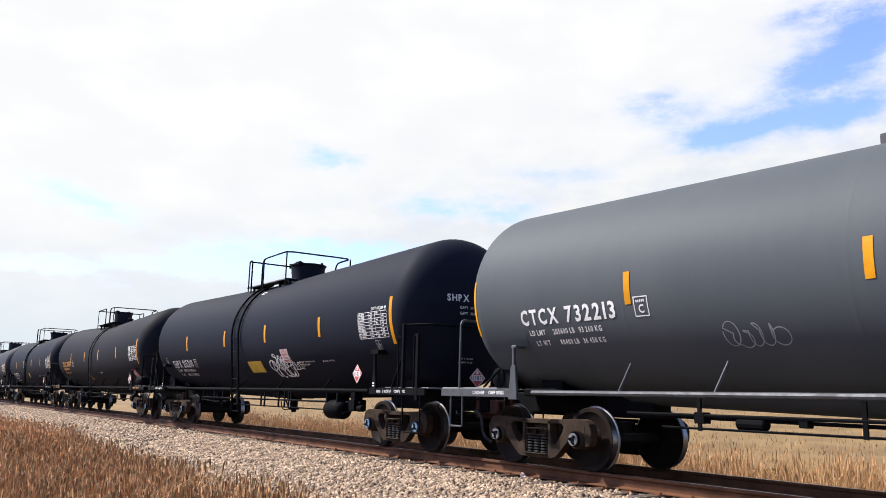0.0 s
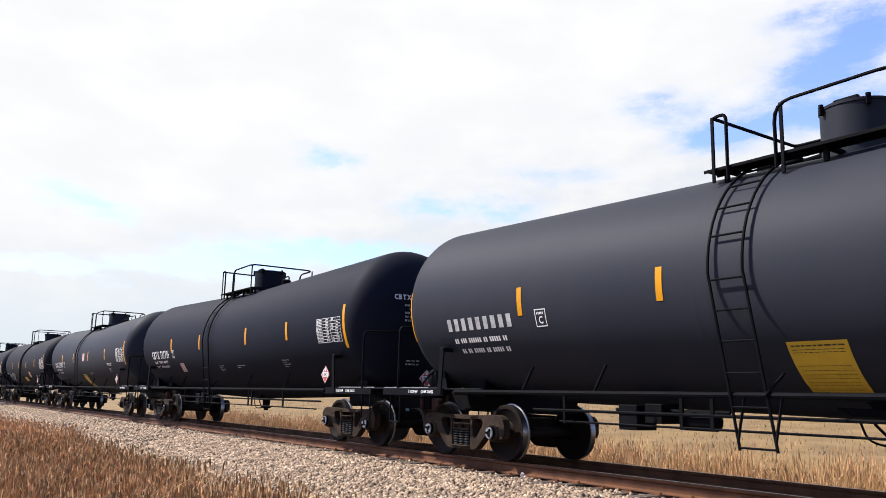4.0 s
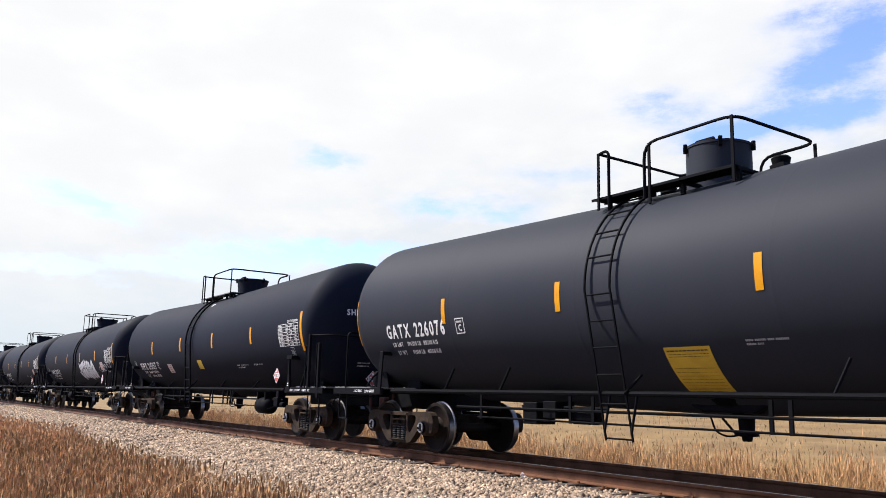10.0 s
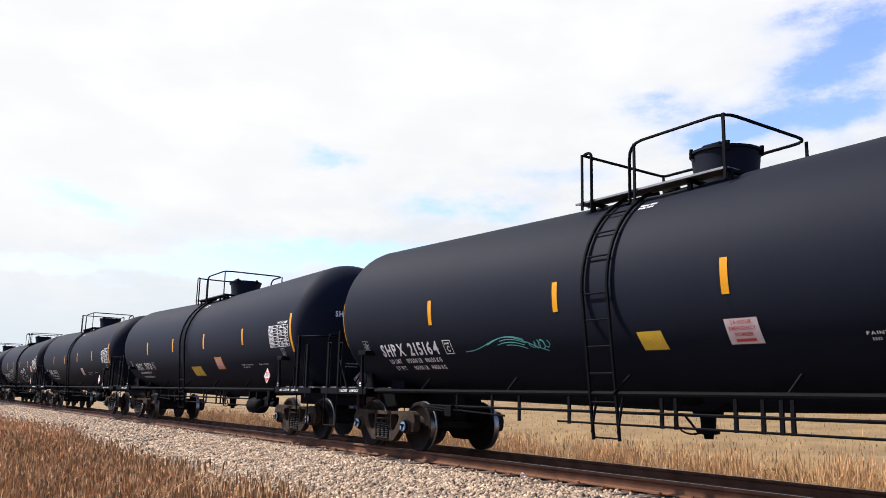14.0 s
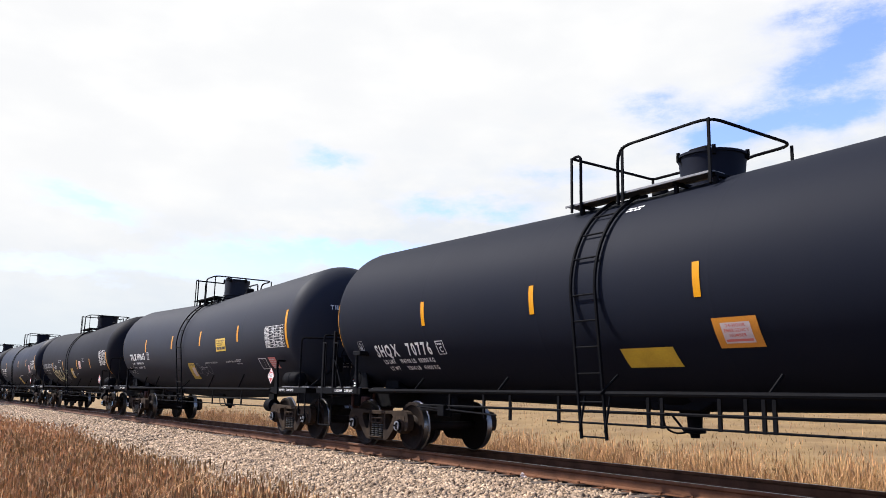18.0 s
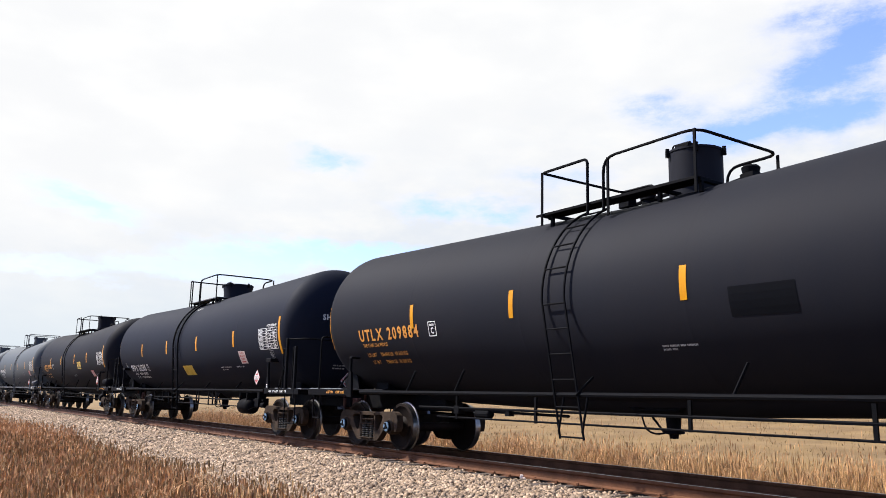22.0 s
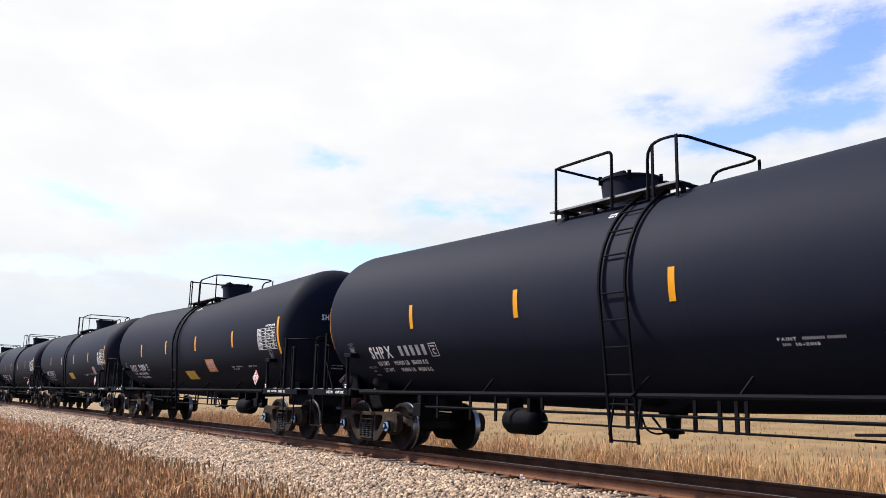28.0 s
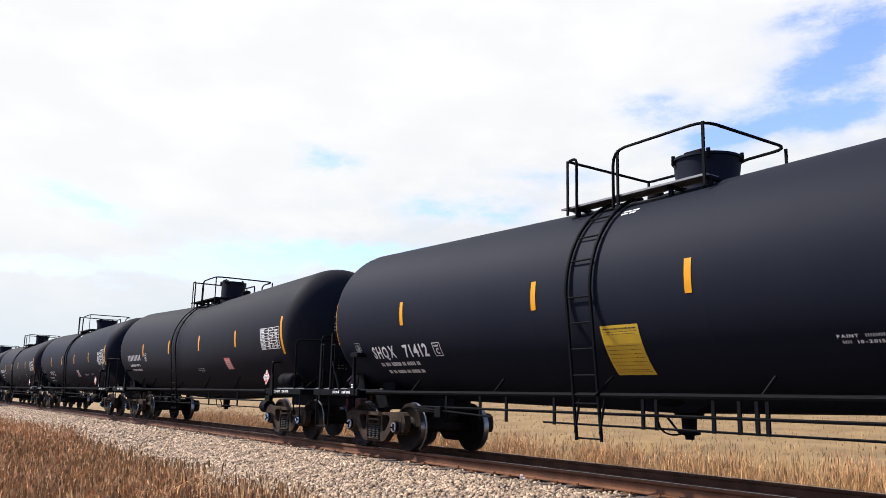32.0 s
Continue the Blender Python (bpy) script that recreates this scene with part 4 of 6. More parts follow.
def top(root, style, form, paint, tone):
    """Manway, its platform and the guard rails; form: the ends of the two rail loops and the manway's place."""
    a0, a1, b0, b1, xd = form
    # the rails stand a little forward of the manway's plan
    k = 0.17 if style == "A" else 0.31
    a0, a1, b0, b1 = a0 + k, a1 + k, b0 + k, b1 + k
    zr, yn, zb, zd = (4.72 if style == "A" and form[4] > 0 else 4.66), 0.94, 3.86, -0.14
    key = (style, form)
    right = [(b0, -yn, zb - 0.05), (b0, -yn, zr - 0.045), (b1, -yn, zr - 0.025), (b1, yn, zr - 0.025), (b1 - 0.9, yn, zr - 0.045), (b1 - 0.9, yn, zb - 0.02)]
    left = [(a1, -yn, zb - 0.05), (a1, -yn, zr + 0.02), (a0, -yn, zr + 0.01), (a0, yn, zr), (a0 + 0.7, yn, zr), (a0 + 0.7, yn, zb - 0.02)]
    part("guard_rail", shared(("guard_rail", *key), lambda: Shape().tube(rounded(right, 0.24), 0.023, 6), paint, True), root, "steel guard rail round the manway")
    part("guard_rail", shared(("guard_rail_left", *key), lambda: Shape().tube(rounded(left, 0.09), 0.023, 6), paint, True), root)
    post = shared("guard_post", lambda: Shape().box((0, 0, -0.42), (0.046, 0.024, 0.88)), paint, bevel=0.004)
    for px, py, dz in ((a0, -yn, 0.0), (b0 + 0.09, -yn, -0.075), (b1 - 0.03, -yn, -0.04), (b1 - 0.03, yn, -0.05), (a0, yn, 0.0)):
        part("guard_post", post, root, at=pose(px, py, zr + dz))
    xl, xr = a0, b1
    mid = (xl + xr) / 2

    wide = abs(xr - xl) + 0.14
    board = shared(("walkway", *key), lambda: Shape().box((mid - 0.1, 0, 4.13), (wide, 0.27, 0.02)).box((mid - 0.1, -0.135, 4.118), (wide, 0.016, 0.042)).box((mid - 0.1, 0.135, 4.118), (wide, 0.016, 0.042)), paint, bevel=0.004)
    pale = shared(("pale_walkway", *key), lambda: Shape().box((mid - 0.1, 0, 4.13), (wide, 0.27, 0.02)).box((mid - 0.1, -0.135, 4.122), (wide, 0.016, 0.034)).box((mid - 0.1, 0.135, 4.122), (wide, 0.016, 0.034)), "grate", bevel=0.004)
    bearer = shared("bearer", lambda: Shape().box((0, 0, 4.10), (0.06, 1.7, 0.05)).box((0, -0.8, 4.03), (0.06, 0.05, 0.2)).box((0, 0.8, 4.03), (0.06, 0.05, 0.2)), paint, bevel=0.004)
    for py in (-0.78, 0.78):
        w_ = part("walkway", board if style != "A" else pale, root, "narrow steel walkway beside the manway", pose(0, py, zd))
        if py < 0:
            for q in (xl + 0.1, xd, xr - 0.05):
                part("bearer", bearer, w_, at=pose(q, 0.78, 0))
    big = {"A": 0.46, "G": 0.45, "C": 0.46 if 0.3 < xd < 0.5 else 0.385}[style]
    zt = 4.50 if style == "A" else 4.60 if style == "G" else 4.66 if xd > 0.5 else 4.54 if xd == -0.60 else 4.63

    def manway():
        if style == "A":
            prof = [(3.9, big * 0.98), (4.15, big * 0.95), (4.36, big), (zt - 0.05, big + 0.01), (zt - 0.045, big + 0.035), (zt - 0.01, big + 0.035), (zt, big)]
        else:
            prof = [(3.9, big), (4.095, big), (4.10, big + 0.03), (4.13, big + 0.03), (4.135, big), (zt - 0.04, big), (zt - 0.035, big + 0.012), (zt, big + 0.012)]
        return Shape().lathe(prof, 36, "z", ((xd), 0, 0))

    part("manway", shared(("manway", *key), manway, tone, True), root, "round steel manway housing on top of the tank")
    lid = part("manway_lid_handle", shared(("manway_lid_handle", *key), lambda: Shape().box((xd + 0.05, -0.3, zt + 0.02), (0.24, 0.14, 0.05)).tube(rounded([(xd - 0.16, -0.30, zt - 0.01), (xd - 0.16, -0.30, zt + 0.07), (xd + 0.16, -0.30, zt + 0.07), (xd + 0.16, -0.30, zt - 0.01)], 0.04), 0.014, 6), paint, bevel=0.004), root)
    bolt = shared("eye_bolt", lambda: Shape().box((0, 0, 0), (0.05, 0.05, 0.10)).lathe([(0.05, 0.03), (0.08, 0.03)], 8, "z"), paint)
    for i in range(5):
        q = 2 * math.pi * (i + 0.3) / 5
        part("eye_bolt", bolt, lid, at=pose(xd + (big + 0.03) * math.cos(q), (big + 0.03) * math.sin(q), zt - 0.05, 0, 0, math.degrees(q)))
    vx = xd - 0.95 if style == "A" else xd - 0.9

    v = part("relief_valve", shared(("relief_valve", *key), lambda: Shape().lathe([(3.90, 0.13), (4.10, 0.13), (4.11, 0.16), (4.15, 0.16), (4.16, 0.09), (4.24, 0.08), (4.25, 0.03)], 16, "z", (vx, 0.05, 0)), paint, True), root)
    part("valve_pipe", shared(("valve_pipe", *key), lambda: Shape().tube([(vx - 0.35, 0.0, 4.08), (vx + 0.4, 0.0, 4.13)], 0.03, 6), paint, True), v)
    part("valve_box", shared(("valve_box", *key), lambda: Shape().box((vx - 0.25, -0.2, 4.06), (0.22, 0.18, 0.14)), paint, bevel=0.01), v)
    if style != "A":
        u = part("vacuum_valve", shared(("vacuum_valve", *key), lambda: Shape().lathe([(3.9, 0.10), (4.10, 0.10), (4.11, 0.15), (4.17, 0.15), (4.18, 0.11), (4.27, 0.13), (4.30, 0.10), (4.31, 0.04)], 16, "z", (xd + big + 0.42, 0.15, 0)), paint, True), root)
        part("valve_pipe", shared(("side_pipe", *key), lambda: Shape().tube([(xd + big, 0.1, 4.06), (xd + big + 0.35, 0.1, 4.10), (xd + big + 0.75, 0.1, 4.06)], 0.06, 8).box((xd + big + 0.5, 0.1, 4.08), (0.12, 0.24, 0.18)), paint, True), u)


def ends(root, style, paint, spec_paint):
    """Platforms, sills, legs, hand rails, steps and couplers of both ends."""
    for e in (1, -1):
        turn = pose(0, 0, 0) if e > 0 else pose(0, 0, 0, 0, 0, 180)
        twin = pose(0, 0, 0) if e > 0 else pose(2 * TX, 0, 0, 0, 0, 180)
        sill = part("draft_sill", shared("draft_sill", lambda: Shape().box((7.1, 0, 0.95), (3.4, 0.42, 0.36)), "frame", bevel=0.02), root, at=turn)
        part("body_bolster", shared("body_bolster", lambda: Shape().box((6.95, 0, 1.12), (0.9, 1.9, 0.12)).box((6.95, 0, 1.30), (0.5, 1.5, 0.3)), "frame", bevel=0.02), sill)
        cp = part("coupler", shared("coupler", lambda: Shape().box((8.72, 0, 0.86), (0.30, 0.26, 0.24)).box((8.55, 0, 0.86), (0.08, 0.52, 0.42)), "coupler", bevel=0.02), root, "rusty knuckle coupler", turn)
        part("knuckle", shared("knuckle", lambda: Shape().prism([(8.80, 0.74), (9.02, 0.74), (9.06, 0.80), (9.06, 0.94), (9.02, 0.99), (8.80, 0.99)], -0.17, 0.05), "coupler", bevel=0.02), cp)
        part("uncoupling_lever", shared("uncoupling_lever", lambda: Shape().tube(rounded([(8.74, 0.0, 1.02), (8.74, -0.3, 1.0), (8.74, -1.2, 0.96), (8.80, -1.34, 0.80)], 0.08), 0.010, 6), "frame", True), cp)
        part("air_hose", shared("air_hose", lambda: Shape().tube(rounded([(8.62, -0.36, 0.78), (8.80, -0.36, 0.72), (8.86, -0.34, 0.34), (9.05, -0.30, 0.24)], 0.14, 5), 0.026, 6), "hose", True), root, at=turn)
        for mir in (1, -1):
            if style == "A":
                leg = part("jack_leg", shared(("jack_leg", mir), lambda: flip(Shape().prism([(6.73, 1.04), (6.94, 1.04), (6.86, 1.50), (6.845, 1.82), (6.805, 1.82), (6.79, 1.50)], -1.49, -1.44), mir), "frame", bevel=0.008), root, at=twin)
                part("leg_bracket", shared(("leg_bracket", mir), lambda: flip(Shape().box((6.82, -1.37, 1.855), (0.30, 0.24, 0.09)), mir), "frame", bevel=0.01), leg)
            else:
                over = turn if e > 0 else pose(-0.03, 0, 0, 0, 0, 180)
                if style == "C":
                    leg = part("support_leg", shared(("support_leg", style, mir), lambda: flip(Shape().prism([(6.88, 1.0), (7.09, 1.0), (7.035, 1.50), (7.005, 1.52), (7.0, 1.80), (6.955, 1.80), (6.95, 1.52), (6.92, 1.50)], -1.50, -1.45), mir), paint, bevel=0.008), root, at=over)
                    part("leg_bracket", shared(("leg_bracket", style, mir), lambda: flip(Shape().box((6.98, -1.39, 1.80), (0.12, 0.20, 0.045)), mir), paint, bevel=0.01), leg)
                else:
                    leg = part("support_leg", shared(("support_leg", style, mir), lambda: flip(Shape().prism([(6.97, 1.04), (7.09, 1.04), (7.02, 1.83), (6.90, 1.83)], -1.49, -1.46), mir), paint, bevel=0.008), root, at=over)
                    part("leg_bracket", shared(("leg_bracket", style, mir), lambda: flip(Shape().prism([(6.90, 1.78), (7.04, 1.83), (7.04, 1.86), (6.90, 1.86)], -1.49, -1.27), mir), paint, bevel=0.01), leg)
                if mir > 0:
                    px = 6.98 if e > 0 else -7.0
                    part("reinforcing_pad", shared(("reinforcing_pad", e), lambda: wrap(wrap(Shape(), px - 0.17, px + 0.17, arc_at(1.93), arc_at(2.03), 1, 2, 0.014), px - 0.15, px + 0.15, arc_at(1.79), arc_at(1.93), 1, 3, 0.008), spec_paint), root)
            sp = part("end_sill", shared(("end_sill", style, mir), lambda: flip(Shape().box((7.62, -1.45, 1.10), (1.98, 0.05, 0.13)), mir), paint if style == "C" else "frame", bevel=0.006), root, at=twin)
            part("running_board", shared(("running_board", mir), lambda: flip(Shape().box((7.9, -1.21, 1.168), (1.5, 0.42, 0.03)), mir), "grate", bevel=0.004), sp, "pale steel grating")
            if style == "A":
                p = part("end_post", shared(("end_post", mir), lambda: flip(Shape().box((7.84, -1.45, 1.70), (0.075, 0.06, 1.30)), mir), "frame", bevel=0.008), root, at=twin)
                part("post_brace", shared(("post_brace", mir), lambda: flip(Shape().tube([(7.80, -1.45, 1.74), (7.44, -1.45, 1.14)], 0.026, 6), mir), "frame", True), p)
                part("grab_iron", shared(("grab_iron", mir), lambda: flip(Shape().tube(rounded([(7.80, -1.47, 2.10), (7.68, -1.47, 2.10), (7.70, -1.47, 1.15)], 0.06), 0.014, 6), mir), "frame", True), p)
                c = part("corner_post", shared(("corner_post", mir), lambda: flip(Shape().box((8.33, -1.45, 1.54), (0.085, 0.06, 1.20)), mir), "frame", bevel=0.008), root, at=twin)
                part("grab_iron", shared(("corner_grab", mir), lambda: flip(Shape().tube(rounded([(8.31, -1.46, 2.12), (8.22, -1.46, 2.12), (8.22, -1.46, 1.10)], 0.06), 0.016, 6), mir), "frame", True), c)
                st = (7.87, 8.45, 0.38)
            else:
                st = (8.25, 8.58, 0.55)
            part("stirrup_step", shared(("stirrup_step", style == "A", mir), lambda: flip(Shape().tube(rounded([(st[0], -1.46, 1.06), (st[0], -1.46, st[2]), (st[1], -1.46, st[2]), (st[1], -1.46, 1.06)], 0.04), 0.016, 6), mir), "frame" if style != "C" else paint, True), root, at=twin if style == "A" or e > 0 else pose(-0.10, 0, 0, 0, 0, 180))
        part("end_beam", shared("end_beam", lambda: Shape().box((8.50, 0, 1.10), (0.10, 2.86, 0.12)), "frame", bevel=0.006), root, at=twin)
        part("end_platform", shared("end_platform", lambda: Shape().box((8.32, 0, 1.172), (0.3, 2.0, 0.022)), "grate", bevel=0.006), root, "pale steel grating", twin)
        if style == "A":
            bar = lambda: Shape().tube(rounded([(7.84, -1.43, 2.33), (8.38, -1.22, 2.33), (8.42, 1.30, 2.31), (8.36, 1.45, 2.30), (8.35, 1.45, 1.95)], 0.10), 0.022, 6)
        else:
            bar = lambda: Shape().tube(rounded([(8.22, -1.45, 1.05), (8.22, -1.45, 2.30), (8.40, -0.7, 2.31), (8.42, 0.7, 2.31), (8.34, 1.45, 2.30), (8.36, 1.45, 1.05)], 0.10), 0.023, 6)
        part("end_hand_rail", shared(("end_hand_rail", style == "A"), bar, "frame" if style == "A" else paint, True), root, "bent tube hand rail round the end platform", twin if style == "A" or e > 0 else pose(-0.10, 0, 0, 0, 0, 180))
    gear = lambda: Shape().lathe([(-1.0, 0.06), (-0.97, 0.16), (-0.42, 0.16), (-0.38, 0.05)], 16, "y", (-8.02, 0, 1.36)).box((-7.86, -0.62, 1.60), (0.26, 0.30, 0.16)).box((-8.05, -0.7, 1.20), (0.5, 0.5, 0.04)).prism([(-8.02, 1.18), (-7.55, 1.18), (-7.72, 1.66), (-7.80, 1.66)], -0.96, -0.92)
    g_ = part("brake_cylinder", shared("rear_brake_cylinder", gear, "frame", True), root, "black brake cylinder and valve on the rear platform")
    part("brake_lever", shared("rear_brake_lever", lambda: Shape().tube([(-8.3, -1.05, 1.20), (-8.02, -1.05, 1.40), (-7.86, -0.82, 1.66)], 0.02, 6).tube(arc((-7.86, -0.80, 1.64), 0.09, 0, 345, 12, "xz"), 0.012, 5, True), "frame", True), g_)
    if style == "C":
        b = part("hand_brake", shared("hand_brake", lambda: Shape().box((8.28, -0.55, 1.72), (0.18, 0.26, 0.34)).box((8.36, -0.28, 1.86), (0.14, 0.14, 0.20)), "frame", bevel=0.02), root, "hand brake box with a hanging chain")
        part("brake_strut", shared("brake_strut", lambda: Shape().tube([(7.98, -1.1, 1.16), (8.34, -0.62, 1.66)], 0.026, 6), paint, True), b)
        part("brake_chain", shared("brake_chain", lambda: Shape().tube([(8.44, -0.28, 1.80), (8.42, -0.27, 1.5), (8.45, -0.24, 1.18)], 0.022, 5), "frame", True), b)
        part("brake_wheel", shared("brake_wheel", lambda: Shape().tube(arc((8.45, -0.32, 1.92), 0.20, 0, 345, 23, "yz"), 0.012, 5, True).tube([(8.45, -0.52, 1.92), (8.45, -0.12, 1.92)], 0.012, 5), "frame", True), b)


def underside(root, style, paint, turned):
    """Side rails, braces, brake rods, valves and the outlet below the shell."""
    for mir in (1, -1):
        part("side_rail", shared(("side_rail", mir), lambda: flip(Shape().tube([(-6.6, -1.46, 1.11), (6.6, -1.46, 1.11)], 0.036, 8), mir), paint if style == "C" else "frame", True), root)
    if style in "GC":
        br = shared("brace", lambda: Shape().tube([(0, -1.46, 1.09), (0.16, -1.36, 1.50)], 0.020, 6), paint if style == "C" else "frame", True)
        for x in (-4.9, -3.4, 2.05, 4.4):
            part("brace", br, root, at=pose(x, 0, 0))
    else:
        br = shared("short_brace", lambda: Shape().tube([(0, -1.46, 1.11), (0.10, -1.32, 1.34)], 0.022, 6), "frame", True)
        for x in (-5.0, -2.6, 2.15, 4.6):
            part("brace", br, root, at=pose(x, 0, 0))
    part("brake_rod", shared("brake_rod", lambda: Shape().tube([(-5.2, -0.95, 0.86), (5.4, -0.95, 0.86)], 0.022, 6), "frame", True), root)
    part("train_pipe", shared(("train_pipe", style == "A"), lambda: Shape().tube([(-4.6 if style != "A" else -2.0, -0.95, 0.70), (5.2 if style != "A" else 4.2, -0.95, 0.68)], 0.016, 6), "frame", True), root)
    hang = shared("rod_hanger", lambda: Shape().box((0, -0.95, 0.87), (0.05, 0.03, 0.40)), "frame")
    xs_ = ((-4.5, -2.33, -1.86, 1.0, 1.25, 3.3) if style == "G" else (-4.0, -1.9, 1.05, 3.4)) if style != "A" else (-4.6, -3.6, -2.9, -1.75, 0.0, 0.23, 1.13, 1.5, 1.74, 1.88, 4.6, 5.0)
    for x in xs_:
        part("rod_hanger", hang, root, at=pose(x, 0, 0))

    def outlet():
        s = Shape().lathe([(1.24, 0.62), (1.10, 0.58), (0.98, 0.42), (0.93, 0.22), (0.86, 0.20), (0.85, 0.11), (0.66, 0.10), (0.65, 0.15), (0.60, 0.15), (0.59, 0.07), (0.53, 0.06)], 20, "z")
        s.tube([(-0.3, -0.1, 0.82), (-0.1, -0.1, 0.62), (0.05, -0.12, 0.60)], 0.018, 5).tube(rounded([(-0.42, -0.2, 0.86), (-0.34, -0.2, 0.64), (-0.15, -0.2, 0.58), (0.0, -0.1, 0.62)], 0.1), 0.014, 5)
        return s

    part("bottom_outlet", shared("bottom_outlet", outlet, "frame", True), root, "bottom outlet valve with a hanging cap chain")
    part("skid", shared("skid", lambda: Shape().prism([(-0.95, 1.16), (-0.40, 0.90), (0.40, 0.90), (0.95, 1.16)], -0.40, 0.40), "frame", bevel=0.02), root)
    if style == "A":
        tm = -1 if turned else 1
        off = pose(2.3, 0, 0) if turned else pose(-0.12, 0, 0)
        part("air_reservoir", shared(("air_reservoir", tm), lambda: flip(Shape().lathe([(4.05, 0.06), (4.10, 0.17), (4.18, 0.21), (4.75, 0.21), (4.83, 0.17), (4.88, 0.06)], 18, "x", (0, -0.95, 0.70)).box((4.2, -0.95, 0.95), (0.06, 0.3, 0.2)).box((4.7, -0.95, 0.95), (0.06, 0.3, 0.2)), tm, 0), "frame", True), root, "black cylindrical air reservoir", off)
        part("control_valve", shared(("control_valve", tm), lambda: flip(Shape().box((5.15, -0.9, 0.80), (0.26, 0.3, 0.24)).box((5.15, -0.9, 1.0), (0.12, 0.2, 0.3)).lathe([(5.3, 0.07), (5.5, 0.07)], 10, "x", (0, -0.95, 0.74)).tube([(5.0, -1.2, 0.62), (5.6, -1.2, 0.72)], 0.014, 5), tm, 0), "frame", bevel=0.012), root)
        part("brake_lever", shared(("brake_lever", tm), lambda: flip(Shape().box((-5.25, -0.9, 0.82), (0.7, 0.06, 0.12)).box((-4.75, -0.95, 0.78), (0.2, 0.2, 0.2)).tube([(-5.6, -1.0, 0.84), (-3.2, -1.0, 0.74)], 0.02, 6), tm, 0), "frame", bevel=0.01), root)
    elif style == "C":
        part("control_valve", shared("pipe_joints", lambda: Shape().tube([(-4.9, -0.9, 0.84), (-1.2, -0.9, 0.80)], 0.026, 6).box((-4.0, -0.9, 0.83), (0.16, 0.14, 0.14)).box((-2.6, -0.9, 0.82), (0.12, 0.12, 0.12)).lathe([(-3.5, 0.03), (-3.46, 0.08), (-3.1, 0.08), (-3.06, 0.03)], 12, "x", (0, -0.9, 0.78)), "frame", bevel=0.01), root)
    else:
        part("control_valve", shared("control_valve_box", lambda: Shape().box((-4.55, -0.75, 0.80), (0.34, 0.4, 0.34)).box((-4.1, -0.75, 0.86), (0.3, 0.4, 0.26)).lathe([(-3.75, 0.05), (-3.7, 0.12), (-3.2, 0.12), (-3.15, 0.05)], 14, "x", (0, -0.8, 0.78)).tube([(-4.9, -0.8, 0.9), (-3.0, -0.8, 0.9)], 0.03, 6), "frame", bevel=0.012), root, at=pose(1.30, 0, 0))
    if style == "C":
        part("air_reservoir", shared("end_reservoir", lambda: Shape().lathe([(7.10, 0.05), (7.13, 0.13), (7.18, 0.172), (7.46, 0.172), (7.462, 0.178), (7.50, 0.178), (7.502, 0.172), (7.80, 0.172), (7.85, 0.13), (7.88, 0.05)], 20, "x", (0, -1.24, 1.365)), paint, True), root, "cylindrical air reservoir on the end platform")
        part("brake_cylinder", shared("brake_cylinder", lambda: Shape().lathe([(5.35, 0.05), (5.38, 0.16), (5.7, 0.16), (5.74, 0.06), (5.9, 0.05)], 16, "x", (0, -0.95, 0.72)).box((5.6, -0.95, 0.93), (0.3, 0.1, 0.14)), "frame", True), root)


# --- lettering and stickers ---
WHITE_LINE = (0.16, -0.05, 0.20, -0.12, 0.34, -0.05, 0.12, -0.10, 0.30, -0.05, 0.12)


def sticker(root, x0, z1, w, h, back, ink, skew=0.0, inset=None, text=False):
    a1 = arc_at(z1)
    key = ("sticker", round(x0, 2), round(z1, 2), w, h, skew)
    ob = part("sticker", shared(key, lambda: wrap(Shape(), x0, x0 + w, a1 - h, a1, 2, 6, 0.005, skew), back), root)
    s = Shape()
    if inset:
        part("print_panel", shared((*key, "panel"), lambda: wrap(Shape(), x0 + w * 0.17, x0 + w * 0.83, a1 - h * 0.84, a1 - h * 0.16, 2, 5, 0.0065, skew * 0.7), inset), ob)
    m = 0.17 if inset else 0.07
    rows = 5
    dice = random.Random(int(x0 * 100) + 5)

    def lines():
        s = Shape()
        for i in range(rows):
            a = a1 - h * (m + 0.07 + (1 - 2 * m) * (i + 0.3) / rows)
            k = h * (1 - 2 * m) / rows * (0.13 if back == "decal" else 0.24)
            f = (a1 - a) / h
            x = x0 + w * (m + 0.03) + skew * f
            end = x0 + w * (1 - m - 0.03) + skew * f
            while x < end - 0.03:
                q = min(dice.uniform(0.05, 0.16), end - x)
                wrap(s, x, x + q, a - k, a + k, 1, 1, 0.008)
                x += q + 0.02
        return s

    if text:
        def place(u, v):
            return on_tank(x0 + u, a1 - h + v, 0.008)

        k = 1.0 if inset else 1.45
        wl = [(t_, w * (0.5 - k * f / 2), h * (0.5 + k * (q - 0.46)), w * f * k, 0.10 * h * k) for t_, f, q in (("24-HOUR", 0.44, 0.66), ("EMERGENCY", 0.56, 0.50), ("NUMBER", 0.38, 0.34))]
        part("print", lettering("print", wl, ink, place, 1.0), ob)
        part("print_bar", shared((*key, "bar"), lambda: wrap(Shape(), x0 + 0.2 * w, x0 + 0.8 * w, a1 - h * (0.78 if inset else 0.90), a1 - h * (0.70 if inset else 0.78), 1, 1, 0.008), ink), ob)
    else:
        part("print", shared((*key, ink), lines, ink), ob)
    return ob


